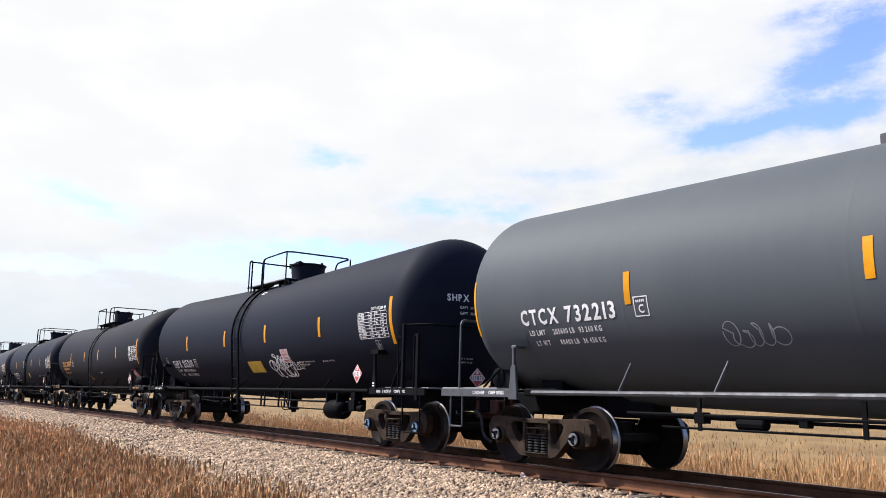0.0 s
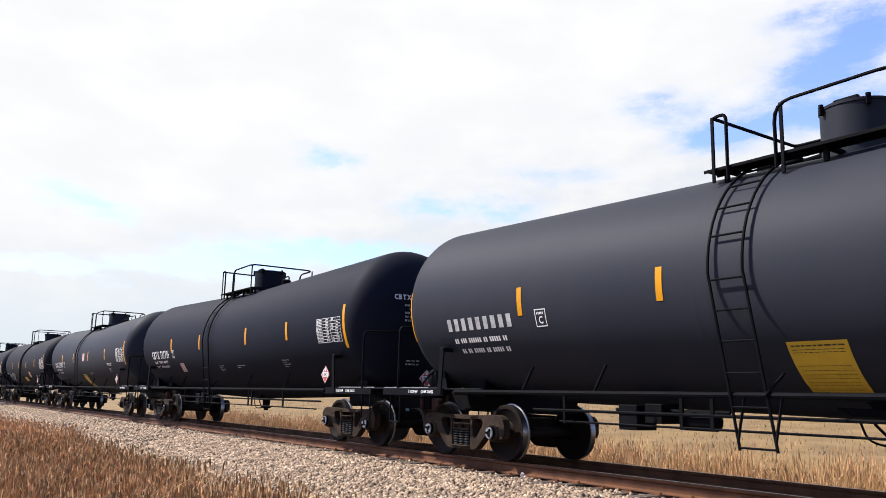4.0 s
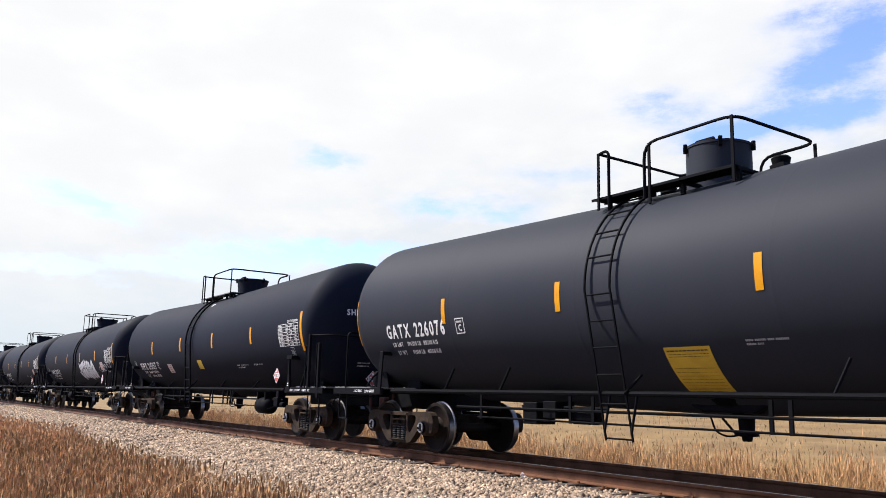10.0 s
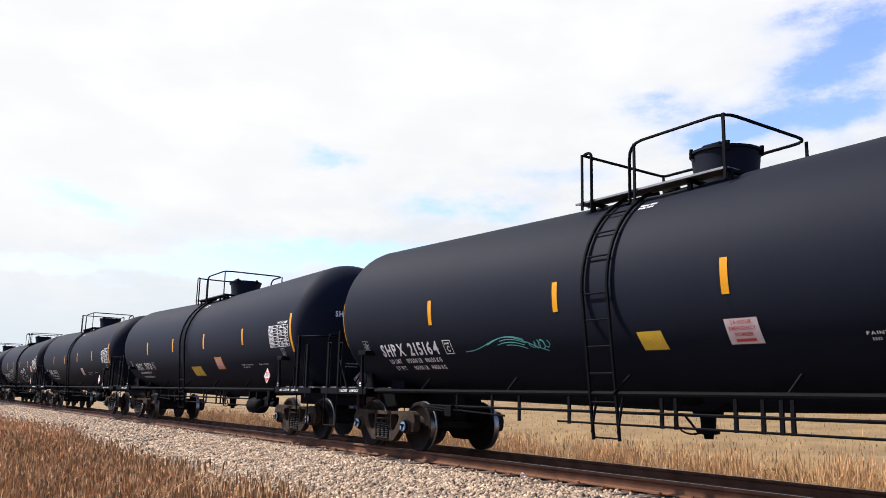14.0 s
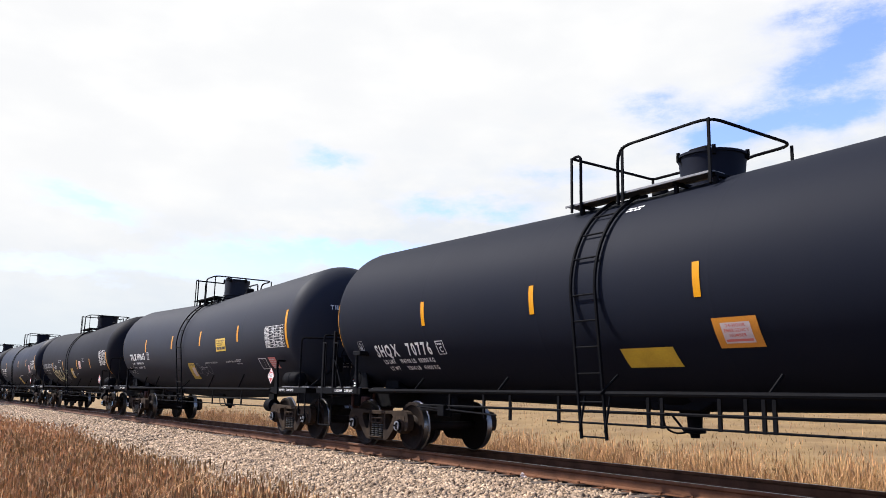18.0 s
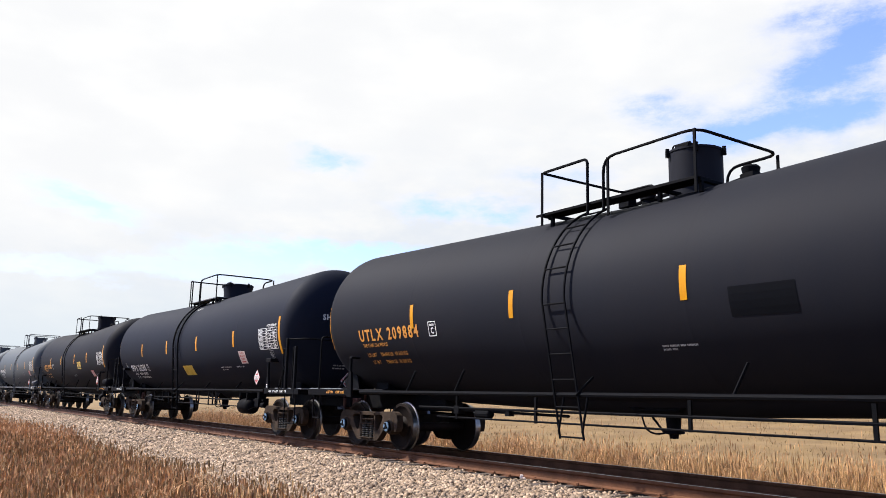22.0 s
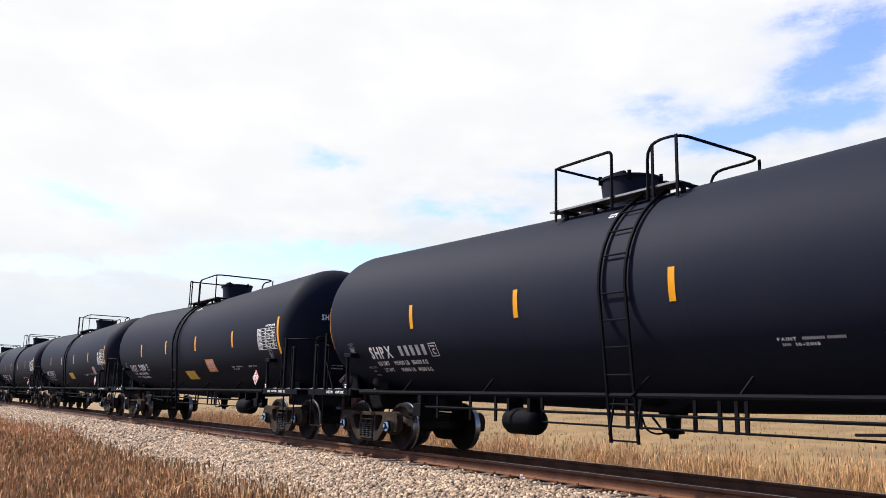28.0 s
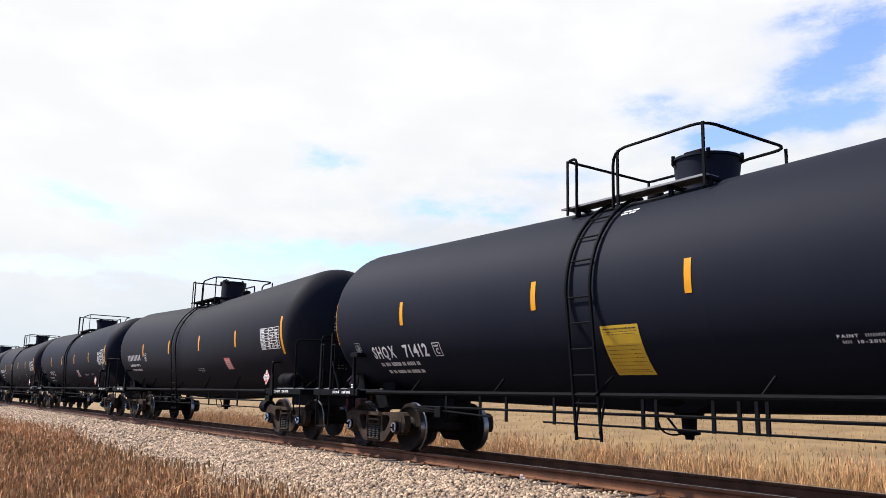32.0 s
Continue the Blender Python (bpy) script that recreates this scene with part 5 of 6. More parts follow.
def notice(root, x0, z1, w, h, skew, fine):
    """A yellow sticker with fine dark print at its head and a pale panel below."""
    a1 = arc_at(z1)
    key = ("notice", round(x0, 2), round(z1, 2), w, h)
    ob = part("sticker", shared(key, lambda: wrap(Shape(), x0, x0 + w, a1 - h, a1, 2, 6, 0.005, skew), "decal"), root, "yellow warning sticker")
    if not fine:
        return ob
    dice = random.Random(int(x0 * 100) + 9)

    def rows():
        s = Shape()
        for i, (v, k) in enumerate(((0.05, 0.020), (0.11, 0.009), (0.15, 0.009), (0.36, 0.007), (0.44, 0.007), (0.52, 0.007), (0.60, 0.007), (0.68, 0.007), (0.76, 0.007), (0.86, 0.009), (0.91, 0.009))):
            x = x0 + w * 0.06 + skew * v
            end = x0 + w * (0.94 if fine == 1 or v < 0.3 or v > 0.8 else 0.40) + skew * v
            while x < end - 0.02:
                q = min(dice.uniform(0.03, 0.08), end - x)
                wrap(s, x, x + q, a1 - h * v - k, a1 - h * v, 1, 1, 0.0075)
                x += q + 0.014
        return s

    part("print", shared((*key, "print"), rows, "ink"), ob)
    if fine == 2:
        part("print_panel", shared((*key, "panel"), lambda: wrap(Shape(), x0 + w * 0.46, x0 + w * 0.9, a1 - h * 0.80, a1 - h * 0.24, 1, 4, 0.0065, skew * 0.6), "paper"), ob)
    return ob


def emergency(root, x0, z1, w, h):
    """A yellow notice: a line to read, fine print, and the number as bars."""
    a1 = arc_at(z1)
    key = ("emergency", round(x0, 2), round(z1, 2), w, h)
    ob = part("sticker", shared(key, lambda: wrap(Shape(), x0, x0 + w, a1 - h, a1, 2, 5, 0.005), "decal"), root, "yellow emergency notice with dark lettering")
    part("print", lettering("print", [("FOR CHEMICAL EMERGENCY", 0.06 * w, 0.76 * h, 0.88 * w, 0.13 * h)], "ink", lambda u, v: on_tank(x0 + u, a1 - h + v, 0.008), 1.0), ob)
    part("fine_print", shared((*key, "fine"), lambda: small_print(small_print(Shape(), x0 + 0.10 * w, a1 - h * 0.36, h * 0.07, (6, 4, 8, 2, 8), 0.008), x0 + 0.2 * w, a1 - h * 0.51, h * 0.09, (4, 8, 4), 0.008), "ink"), ob)
    part("number_bar", shared((*key, "bar"), lambda: bars(Shape(), x0 + 0.08 * w, a1 - h * 0.76, h * 0.22, (0.24 * w, -0.05 * w, 0.24 * w, -0.05 * w, 0.28 * w), 0.008), "ink"), ob)
    return ob


def placard(root, at):
    """Red diamond with a white band and the number 1987."""
    h = 0.19
    p = part("placard", shared("placard", lambda: Shape().prism([(0, -h), (h, 0), (0, h), (-h, 0)], -0.004, 0.004), "red"), root, "red diamond hazard placard", at)
    part("placard_edge", shared("placard_edge", lambda: Shape().add([(a * k, -0.0055, b * k) for k in (h * 0.98, h * 0.88) for a, b in ((0, -1), (1, 0), (0, 1), (-1, 0))], [(0, 1, 5, 4), (1, 2, 6, 5), (2, 3, 7, 6), (3, 0, 4, 7)]).add([(-0.035, -0.0055, 0.085), (0.035, -0.0055, 0.085), (0.012, -0.0055, 0.14), (-0.012, -0.0055, 0.14)], [(0, 1, 2, 3)]), "white"), p)
    part("placard_band", shared("placard_band", lambda: Shape().box((0, -0.006, 0), (0.235, 0.003, 0.105)), "white"), p)
    if ("number", 1) not in MESHES:
        MESHES[("number", 1)] = lettering("placard_number", [("1987", -0.10, -0.038, 0.20, 0.076)], "ink", flat_at(-0.009), 1.0)
    part("placard_number", MESHES[("number", 1)], p)


SIX = {"A": (-8.02, -4.72, -1.74, 1.28, 4.37, 7.42), "G": (-8.02, -4.90, -2.17, 1.06, 4.24, 7.42), "C": (-8.02, -4.70, -1.60, 1.42, 4.40, 7.42)}


TOPS = {"A": (-1.62, -1.42, -0.66, 0.97, 0.45), "At": (-1.61, -0.41, 0.27, 0.81, -0.72), "G": (-2.02, -1.81, -1.13, 0.35, -0.27),
        "C": (-1.64, -1.42, -0.68, 0.60, -0.10), "Ct": (-1.26, -0.24, 0.46, 0.85, -0.60)}


def tank_car(spec):
    """spec: style, paint, mark, number line, top turned, ladder place, extras, label."""
    style, paint = spec["style"], spec["paint"]
    metal = "gframe" if paint == "grey" else "frame"
    SLOPE[0] = SLOPE_OF[style]
    root = new("tank_car")
    tagged(root, spec["label"], "tank car", "tank cars of the passing train")
    part("tank", shared("tank", tank_shape, paint, True), root)
    part("belly_jacket", shared("belly_jacket", belly_shape, paint, True), root, "bulging jacket along the underside of the tank")
    letters = spec.get("letters", "white")
    low = spec.get("low", 0.0) - spec.get("high", 0.0)
    for i, x in enumerate(spec.get("six") or SIX[style]):
        z0, z1 = (2.0, 2.90) if i in (0, 5) else (2.27, 2.70)
        if spec.get("blind") and i in (0, 1):
            continue
        part("reflector_stripe", shared(("reflector_stripe", round(x, 2), z0 - low), lambda: stripe(x, z0 - low, z1 - low), "yellow"), root, "yellow reflective stripe")
    tx = 6.15
    part("data_table", shared(("data_table", tx), lambda: capacity_table(tx, 2.65), "white"), root, "table of small white print")
    if style == "A":
        if "class" not in MESHES:
            MESHES["class"] = lettering("class_lettering", [("DOT 117J100W", 6.68, arc_at(2.685), 0.58, 0.055)], "white", lambda u, v: on_tank(u, v, 0.006), 1.0)
        tagged(part("class_lettering", MESHES["class"], root), kind="stuff")
    # the mark, the weights under it and the clearance square beside it
    zc = {"A": 1.78, "G": 2.10, "C": 2.12}[style] + spec.get("lift", 0)
    a = arc_at(zc)
    x0, w = (-6.50, 1.98) if style == "A" else (-6.86, 1.95)
    if style == "A" and spec.get("turn", 1) > 0:
        x0 = -6.66
    x0, w = spec.get("from", x0), spec.get("wide", w)
    lines = []
    mark, digits = spec["mark"], spec["digits"]
    if mark:
        tall = {"A": 0.245, "G": 0.25, "C": 0.225}[style]
        lines.append((mark, x0, a, w * 0.42, tall))
        if digits:
            lines.append((digits, x0 + w * (1.0 - 0.083 * len(digits)), a, w * 0.083 * len(digits), tall))
    for row, nm in zip(lines, ("reporting_mark", "car_number")):
        part(nm, lettering(nm, [row], letters, lambda u, v: on_tank(u, v, 0.006)), root)
    if not digits:
        part("lettering_bar", shared(("lettering_bar", x0, letters), lambda: bars(Shape(), x0 + (1.12 if mark else 0.0), a + 0.13, 0.21, (0.11, -0.09) * (5 if mark else 9)), "faded"), root)
    wts = spec.get("weights")
    if wts:
        k = 1.0 if style == "A" else 0.84
        b_ = a - (0.17 if letters == "amber" else 0.0)
        rows = [("LD LMT", x0 + 0.12, b_ - 0.17, 0.42 * k, 0.095 * k), (wts[0].replace("LB ", "LB   "), x0 + 0.12 + 0.62 * k, b_ - 0.17, 1.18 * k, 0.095 * k), ("LT WT", x0 + 0.20, b_ - 0.34, 0.36 * k, 0.095 * k), (wts[1].replace("LB ", "LB   "), x0 + 0.12 + 0.72 * k, b_ - 0.34, 1.08 * k, 0.095 * k)]
        for row in (rows[:2], rows[2:]):
            tagged(part("weight_lettering", lettering("weight_lettering", row, letters, lambda u, v: on_tank(u, v, 0.006), 0.06), root), kind="stuff")
    else:
        for dx, da, words in ((0.1, 0.15, (2, 3, 6, 2, 5, 2)), (0.2, 0.34, (2, 2, 5, 2, 5, 2))):
            tagged(part("weight_lettering", shared(("weight_lettering", x0, zc, da), lambda: small_print(Shape(), x0 + dx, a - da, 0.085, words), letters), root), kind="stuff")
    bx = x0 + w + (0.19 if style == "A" else 0.34)

    def square():
        s = Shape()
        for u0, u1, v0, v1 in ((0, 0.24, 0, 0.015), (0, 0.24, 0.255, 0.27), (0, 0.015, 0, 0.27), (0.225, 0.24, 0, 0.27), *((0.045 + 0.03 * i, 0.065 + 0.03 * i, 0.19, 0.225) for i in range(5))):
            wrap(s, bx + u0, bx + u1, a - 0.02 + v0, a - 0.02 + v1, 1, 2, 0.006)
        return s

    tone = "white" if letters == "amber" else letters
    sq = part("clearance_square", shared(("clearance_square", bx, zc), square, tone), root)
    part("clearance_letter", lettering("clearance_letter", [("C", bx + 0.075, a + 0.03, 0.09, 0.11)], tone, lambda u, v: on_tank(u, v, 0.006), 1.0), sq)
    if letters == "amber":
        part("owner_lettering", lettering("owner_lettering", [("THE TANK CAR PEOPLE", x0 + 0.08, a - 0.13, 0.95, 0.07)], "amber", lambda u, v: on_tank(u, v, 0.006), 1.0), root)
    if style == "A" and spec.get("turn", 1) < 0:
        if "adjuster" not in MESHES:
            MESHES["adjuster"] = lettering("adjuster_lettering", [("EMPTY LOAD", -6.86, arc_at(1.60), 0.32, 0.045), ("ADJ", -6.78, arc_at(1.53), 0.12, 0.045), ("BLOCK", -6.80, arc_at(1.46), 0.18, 0.045)], "faded", lambda u, v: on_tank(u, v, 0.006), 1.0)
        tagged(part("adjuster_lettering", MESHES["adjuster"], root), kind="stuff")
        part("round_cover", shared("round_cover", lambda: Shape().lathe([(0.0, 0.085), (-0.05, 0.085), (-0.075, 0.06), (-0.085, 0.02)], 20, "y"), "truck", True), root, "round dusty cover plate", pose(-6.72, -1.0, 1.33))
    # the same on the leading head
    if mark:
        hz, hk = (2.83, 1.0) if style == "A" else (3.02, 0.80)
        head = [(mark, -0.72, hz, 0.46 * hk, 0.13 * hk)]
        if digits:
            head.append((digits, -0.72 + 0.58 * hk, hz, 0.56 * hk, 0.13 * hk))
        for row, nm in zip(head, ("end_mark", "end_number")):
            part(nm, lettering(nm, [row], letters if style != "A" else "white", on_head, 1.0), root)

    def head_bars():
        s = Shape()
        for y0, z, h_, words in (*(((-0.23, 2.71, 0.05, (2, 3)), (-0.23, 2.60, 0.05, (3, 3))) if style == "A" else ((-0.5, 2.90, 0.04, (4, 5, 3, 2)), (-0.4, 2.82, 0.04, (3, 4, 6)), (-0.5, 2.74, 0.04, (4, 2, 6, 4)), (-0.5, 2.66, 0.04, (3, 4)), (-0.5, 2.58, 0.04, (2, 2, 5, 4)))), (-0.35, 1.75, 0.03, (4, 1, 3, 4)), (-0.35, 1.68, 0.03, (2, 5, 2, 3))):
            y, k = y0, h_ * 0.5
            for q in words:
                for _ in range(q):
                    s.add([on_head(y + dy, z + dz) for dy in (0, k) for dz in (-h_ / 2, h_ / 2)], [(0, 2, 3, 1)])
                    y += k * 1.4
                y += k * 1.3
        return s

    tagged(part("end_small_print", shared(("end_small_print", style == "A"), head_bars, "faded"), root), kind="stuff")
    if style == "A":
        if "capacity" not in MESHES:
            MESHES["capacity"] = lettering("capacity_lettering", [("CAPY", -0.46, 2.685, 0.17, 0.05), ("GAL", 0.03, 2.685, 0.12, 0.05), ("CAPY", -0.46, 2.575, 0.17, 0.05), ("L", 0.06, 2.575, 0.03, 0.05)], "white", on_head, 1.0)
        tagged(part("capacity_lettering", MESHES["capacity"], root), kind="stuff")
    turned = spec.get("turn", 1) < 0
    form = spec.get("form") or TOPS[style + ("t" if turned else "")]
    top(root, style, form, metal, paint if paint != "gloss" else "black")
    lad = spec.get("ladder", {"A": -0.60, "At": 0.32, "G": -1.14, "C": -0.65, "Ct": 0.54}[style + ("t" if turned else "")])
    ladder(root, lad, style, metal, -50)
    ends(root, style, metal, paint)
    underside(root, style, metal, turned)
    made = wheelsets(root, spec.get("caps", "steelcap" if style == "G" else "blue"))
    placard(root, pose(6.17 if style == "A" else 6.66, -1.49, 1.44))
    placard(root, pose(8.20, 0.0 if style == "A" else 0.1, 1.39, 0, 0, 90))
    # shoe lettering on the end sills
    words = ("2 INCH HF", "COMP SHOES") if mark not in ("GATX", "TILX") else ("2 INCH TREAD", "COND SHOES")
    tone = "amber" if letters == "amber" else "white"
    for x in (7.16, -8.05):
        for word, dx, w_ in ((words[0], 0.0, 0.31), (words[1], 0.42, 0.38)):
            key = ("shoe_lettering", x, word, tone)
            if key not in MESHES:
                MESHES[key] = lettering("sill_lettering", [(word, x + dx, 1.078, w_, 0.05)], tone, flat_at(-1.479), 1.0)
            part("sill_lettering", MESHES[key], root)
    if style == "A":
        part("sill_plate", shared("sill_plate", lambda: Shape().box((7.01, -1.478, 1.10), (0.15, 0.006, 0.05)), "faded"), root)
        jack = shared("jack_print", lambda: Shape().box((0, -1.493, 1.255), (0.07, 0.003, 0.025)).box((0, -1.493, 1.205), (0.07, 0.003, 0.025)), "white")

        def square_over(x):
            s = Shape()
            a_ = arc_at(1.915)
            for u0, u1, v0, v1 in ((0, 0.20, 0, 0.008), (0, 0.20, 0.192, 0.20), (0, 0.008, 0, 0.20), (0.192, 0.20, 0, 0.20), (0.01, 0.19, 0.10, 0.108), (0.05, 0.15, 0.13, 0.138), (0.085, 0.115, 0.15, 0.17), (0.05, 0.075, 0.02, 0.09), (0.09, 0.115, 0.02, 0.09), (0.13, 0.15, 0.02, 0.09)):
                wrap(s, x + u0, x + u1, a_ + v0, a_ + v1, 1, 1, 0.006)
            return s

        for x in (6.83, 2 * TX - 6.83):
            part("jack_print", jack, root, at=pose(x, 0, 0))
            part("stencil_square", shared(("stencil_square", x), lambda: square_over(x - 0.12), "faded"), root)
    # small white remarks along the side
    remarks = spec.get("remarks", ((2.75, 1.84),) if style == "A" else ((0.95, 1.74),))
    if style == "A":
        lx = (lad - 0.56 if turned else lad + 0.34)
        part("small_print", shared(("walkway_print", lx), lambda: small_print(small_print(Shape(), lx, 1.17, 0.036, (6, 5)), lx, 1.11, 0.036, (5, 5)), "white"), root)
    if style == "A" and "remarks" not in spec:
        nx = 2.54 if turned else 3.85 if digits[:2] == "70" else 2.95
        if ("paint_note", nx) not in MESHES:
            MESHES[("paint_note", nx)] = lettering("paint_note", [("PAINT", nx, arc_at(1.74), 0.23, 0.040), ("BLACK", nx + 1.20, arc_at(1.74), 0.24, 0.040), ("10-2015", nx + 0.20, arc_at(1.74) - 0.075, 0.28, 0.040)], "white", lambda u, v: on_tank(u, v, 0.006), 1.0)
        tagged(part("paint_note", MESHES[("paint_note", nx)], root), kind="stuff")
        part("small_print", shared(("paint_note_bars", nx), lambda: small_print(small_print(small_print(Shape(), nx + 0.30, arc_at(1.74) + 0.02, 0.038, (10, 8)), nx + 1.50, arc_at(1.74) + 0.02, 0.038, (3, 6)), nx + 0.04, arc_at(1.74) - 0.055, 0.038, (4,)), "faded"), root)
        remarks = ()
    for x, z in remarks:
        part("small_print", shared(("small_print", x, z), lambda: small_print(small_print(Shape(), x, arc_at(z), 0.030, (5, 7, 4, 8)), x, arc_at(z) - 0.055, 0.030, (6, 4)), "faded"), root)
    for kind, *v in spec.get("extras", ()):
        if kind == "yellow":
            x, z, w_, h_, sk = v
            notice(root, x, z, w_, h_, sk, spec.get("fine", 0))
        elif kind == "red":
            x, z, w_, h_ = v[:4]
            sticker(root, x, z, w_, h_, "paper", "red", 0.0, None, True)
        elif kind == "faded":
            x, z, w_, h_ = v
            sticker(root, x, z, w_, h_, "pink", "paper", 0.06)
        elif kind == "orange":
            x, z, w_, h_ = v
            sticker(root, x, z, w_, h_, "orange", "pink", 0.0, "paper", True)
        elif kind == "phone":
            x, z, w_, h_ = v
            emergency(root, x, z, w_, h_)
        elif kind == "frame":
            x, z, w_, h_ = v

            def panel():
                s_ = Shape()
                a_ = arc_at(z)
                for u0, u1, v0, v1 in ((0, w_, 0, 0.02), (0, w_, h_ - 0.02, h_), (0, 0.02, 0, h_), (w_ - 0.02, w_, 0, h_), (w_ * 0.55, w_ * 0.57, 0, h_)):
                    wrap(s_, x + u0, x + u1, a_ - v1, a_ - v0, 1, 3, 0.006)
                return s_

            part("stencil_frame", shared(("stencil_frame", x, z), panel, "white"), root)
        elif kind == "patch":
            x, z, w_, h_ = v
            part("paint_patch", shared(("paint_patch", x, z), lambda: wrap(Shape(), x, x + w_, arc_at(z) - h_, arc_at(z), 2, 4, 0.004), "patch"), root)
        elif kind == "scrawl":
            seed, xa, xb, za, zb, wd, loops, m_ = v
            part("spray_tag", scrawl(seed, xa, xb, za, zb, wd, loops).mesh("spray_tag", m_), root, "sprayed graffiti tag")
        elif kind == "piece":
            for i, row in enumerate(v[0]):
                fill, edge = petal(*row, 0.005 + 0.0006 * i)
                g = part("spray_piece", fill.mesh("spray_piece", "spray"), root, "silver letter of a big graffiti piece")
                part("spray_outline", edge.mesh("spray_outline", "ink"), g)
        elif kind == "streak":
            xa, xb, za, zb = v
            part("dust_streak", shared(("dust_streak", xa), lambda: wrap(Shape(), xa, xb, arc_at(za), arc_at(zb), 2, 40, 0.006, 0.02), "dust"), root, "pale dusty stain down the shell")
        elif kind == "pad":
            xa, xb, sa, sb = v
            part("dusty_pad", shared(("dusty_pad", xa), lambda: wrap(Shape(), xa, xb, sa, sb, 6, 4, 0.006, -0.10), "dust"), root, "pale dusty pad below the manway platform")
        elif kind == "swoosh":
            part("spray_swoosh", swoosh(*v[:6]).mesh("spray_swoosh", v[6]), root, "tapered stroke of yellow spray paint")
        elif kind == "rings":
            xa, za, k_, ovals, wd, m_ = v
            for oval in ovals:
                part("spray_stroke", rings(xa, za, k_, (oval,), wd).mesh("spray_stroke", m_), root, "stroke of a sprayed graffiti piece")
        elif kind == "waves":
            xa, xb, za, zb, m_ = v
            for i, (u0, u1) in enumerate(((0.0, 0.95), (0.30, 0.72), (0.45, 0.74), (0.42, 0.72), (0.52, 0.74))):
                part("spray_wave", wave(xa, xb, za, zb, u0, u1, i).mesh("spray_wave", m_), root)
            part("spray_tag", scrawl(141, xa + 0.78 * (xb - xa), xb - 0.06, za + 0.12, zb - 0.02, 0.013, 4, 0.3).mesh("spray_tag", m_), root)
        elif kind == "text":
            t_, x, z, w_, h_, m_ = v
            part("side_lettering", lettering("side_lettering", [(t_, x, arc_at(z), w_, h_)], m_, lambda u, q: on_tank(u, q, 0.006)), root)
        elif kind == "note":
            x, z, n = v
            part("small_print", shared(("small_print_block", x, z, n), lambda: [small_print(s_, x, arc_at(z) - 0.06 * i, 0.030, (5, 4, 7)[: 3 - i % 2]) for s_ in (Shape(),) for i in range(n)][-1], "faded"), root)
    return root, made


BLK = "black tank car with white lettering"
CARS = {}


def car(n, style, paint, mark, digits, label, **more):
    CARS[n] = dict(style=style, paint=paint, mark=mark, digits=digits, label=label, **more)


Y_G = ("yellow", -0.60, 1.70, 0.70, 1.0, -0.05)
car(0, "C", "grey", "CTCX", "732213", "weathered grey tank car with white lettering and a faint tag", turn=-1, letters="white", six=(-8.02, -4.66, -1.45, 1.28, 4.28, 7.42), extras=(("scrawl", 5, -3.3, -2.5, 1.62, 1.98, 0.014, 5, "spray_mist"),), weights=("205600 LB 93 260 KG", "80400 LB 36 450 KG"), caps="steelcap")
car(1, "A", "black", "SHPX", "215210", "black tank car with a white graffiti tag and yellow sticker", six=(-8.02, -4.85, -1.54, 1.33, 4.37, 7.42), extras=(("yellow", -0.13, 1.83, 0.88, 0.36, 0.02), ("red", 2.11, 2.07, 0.42, 0.36), ("rings", 1.25, 1.45, 0.0042, HOOKS, 0.036, "white"), ("scrawl", 13, 1.5, 2.5, 1.55, 2.0, 0.028, 4, "white"), ("scrawl", 12, 2.4, 3.1, 1.55, 1.8, 0.02, 5, "white")))
car(2, "C", "brown", "UTLX", "250352", "sooty black tank car with amber lettering", turn=-1, letters="amber", wide=2.10, form=(-2.52, -1.03, -0.27, 0.46, -1.45), ladder=-0.15, six=(-8.02, -4.70, -1.63, 1.06, 4.18, 7.3), extras=(("faded", 5.95, 1.80, 0.5, 0.34), ("scrawl", 21, -1.35, -0.7, 1.45, 1.8, 0.02, 3, "amber"), ("note", 5.2, 1.68, 3)))
car(3, "A", "black", "SHPX", "215170", "black tank car with a small yellow sticker on its side", extras=(("yellow", -0.22, 1.92, 0.36, 0.30, 0.04), ("scrawl", 31, 5.1, 5.6, 1.6, 1.9, 0.02, 4, "spray_dim")))
car(4, "G", "slate", "", "", "dark slate tank car with yellow stickers", fine=1, extras=(Y_G, ("orange", 2.75, 2.60, 0.62, 0.48)))
car(5, "G", "black", "CBTX", "737736", "black tank car with a faded red sticker beside its lettering", six=(-8.02, -4.58, -1.78, 1.93, 4.53, 7.42), ladder=-1.05, extras=(("red", -3.97, 1.90, 0.40, 0.31), ("note", -0.4, 1.76, 4), ("note", 3.95, 1.82, 4)))
car(6, "G", "slate", "GATX", "225901", "dark slate tank car with a big bent yellow sticker", fine=1, extras=(Y_G, ("red", -0.08, 2.63, 0.42, 0.34), ("text", "FRA AIP", 4.5, 2.0, 0.72, 0.12, "white"), ("note", 4.6, 1.9, 4)))
car(7, "A", "brown", "SHQX", "70742", "dull black tank car with yellow and orange stickers", extras=(("yellow", -0.23, 1.71, 0.88, 0.36, 0.02), ("orange", 1.85, 2.0, 0.56, 0.38)))
car(8, "G", "black", "GATX", "221488", "black tank car with bent yellow and orange stickers", fine=1, six=(-8.02, -4.76, -1.68, 1.49, 4.5, 7.42), extras=(Y_G, ("pad", -1.75, 0.75, 1.19, 1.42), ("orange", 2.73, 2.59, 0.66, 0.49), ("text", "FRA AIP", 4.5, 2.0, 0.72, 0.12, "white"), ("note", 4.6, 1.9, 4)))
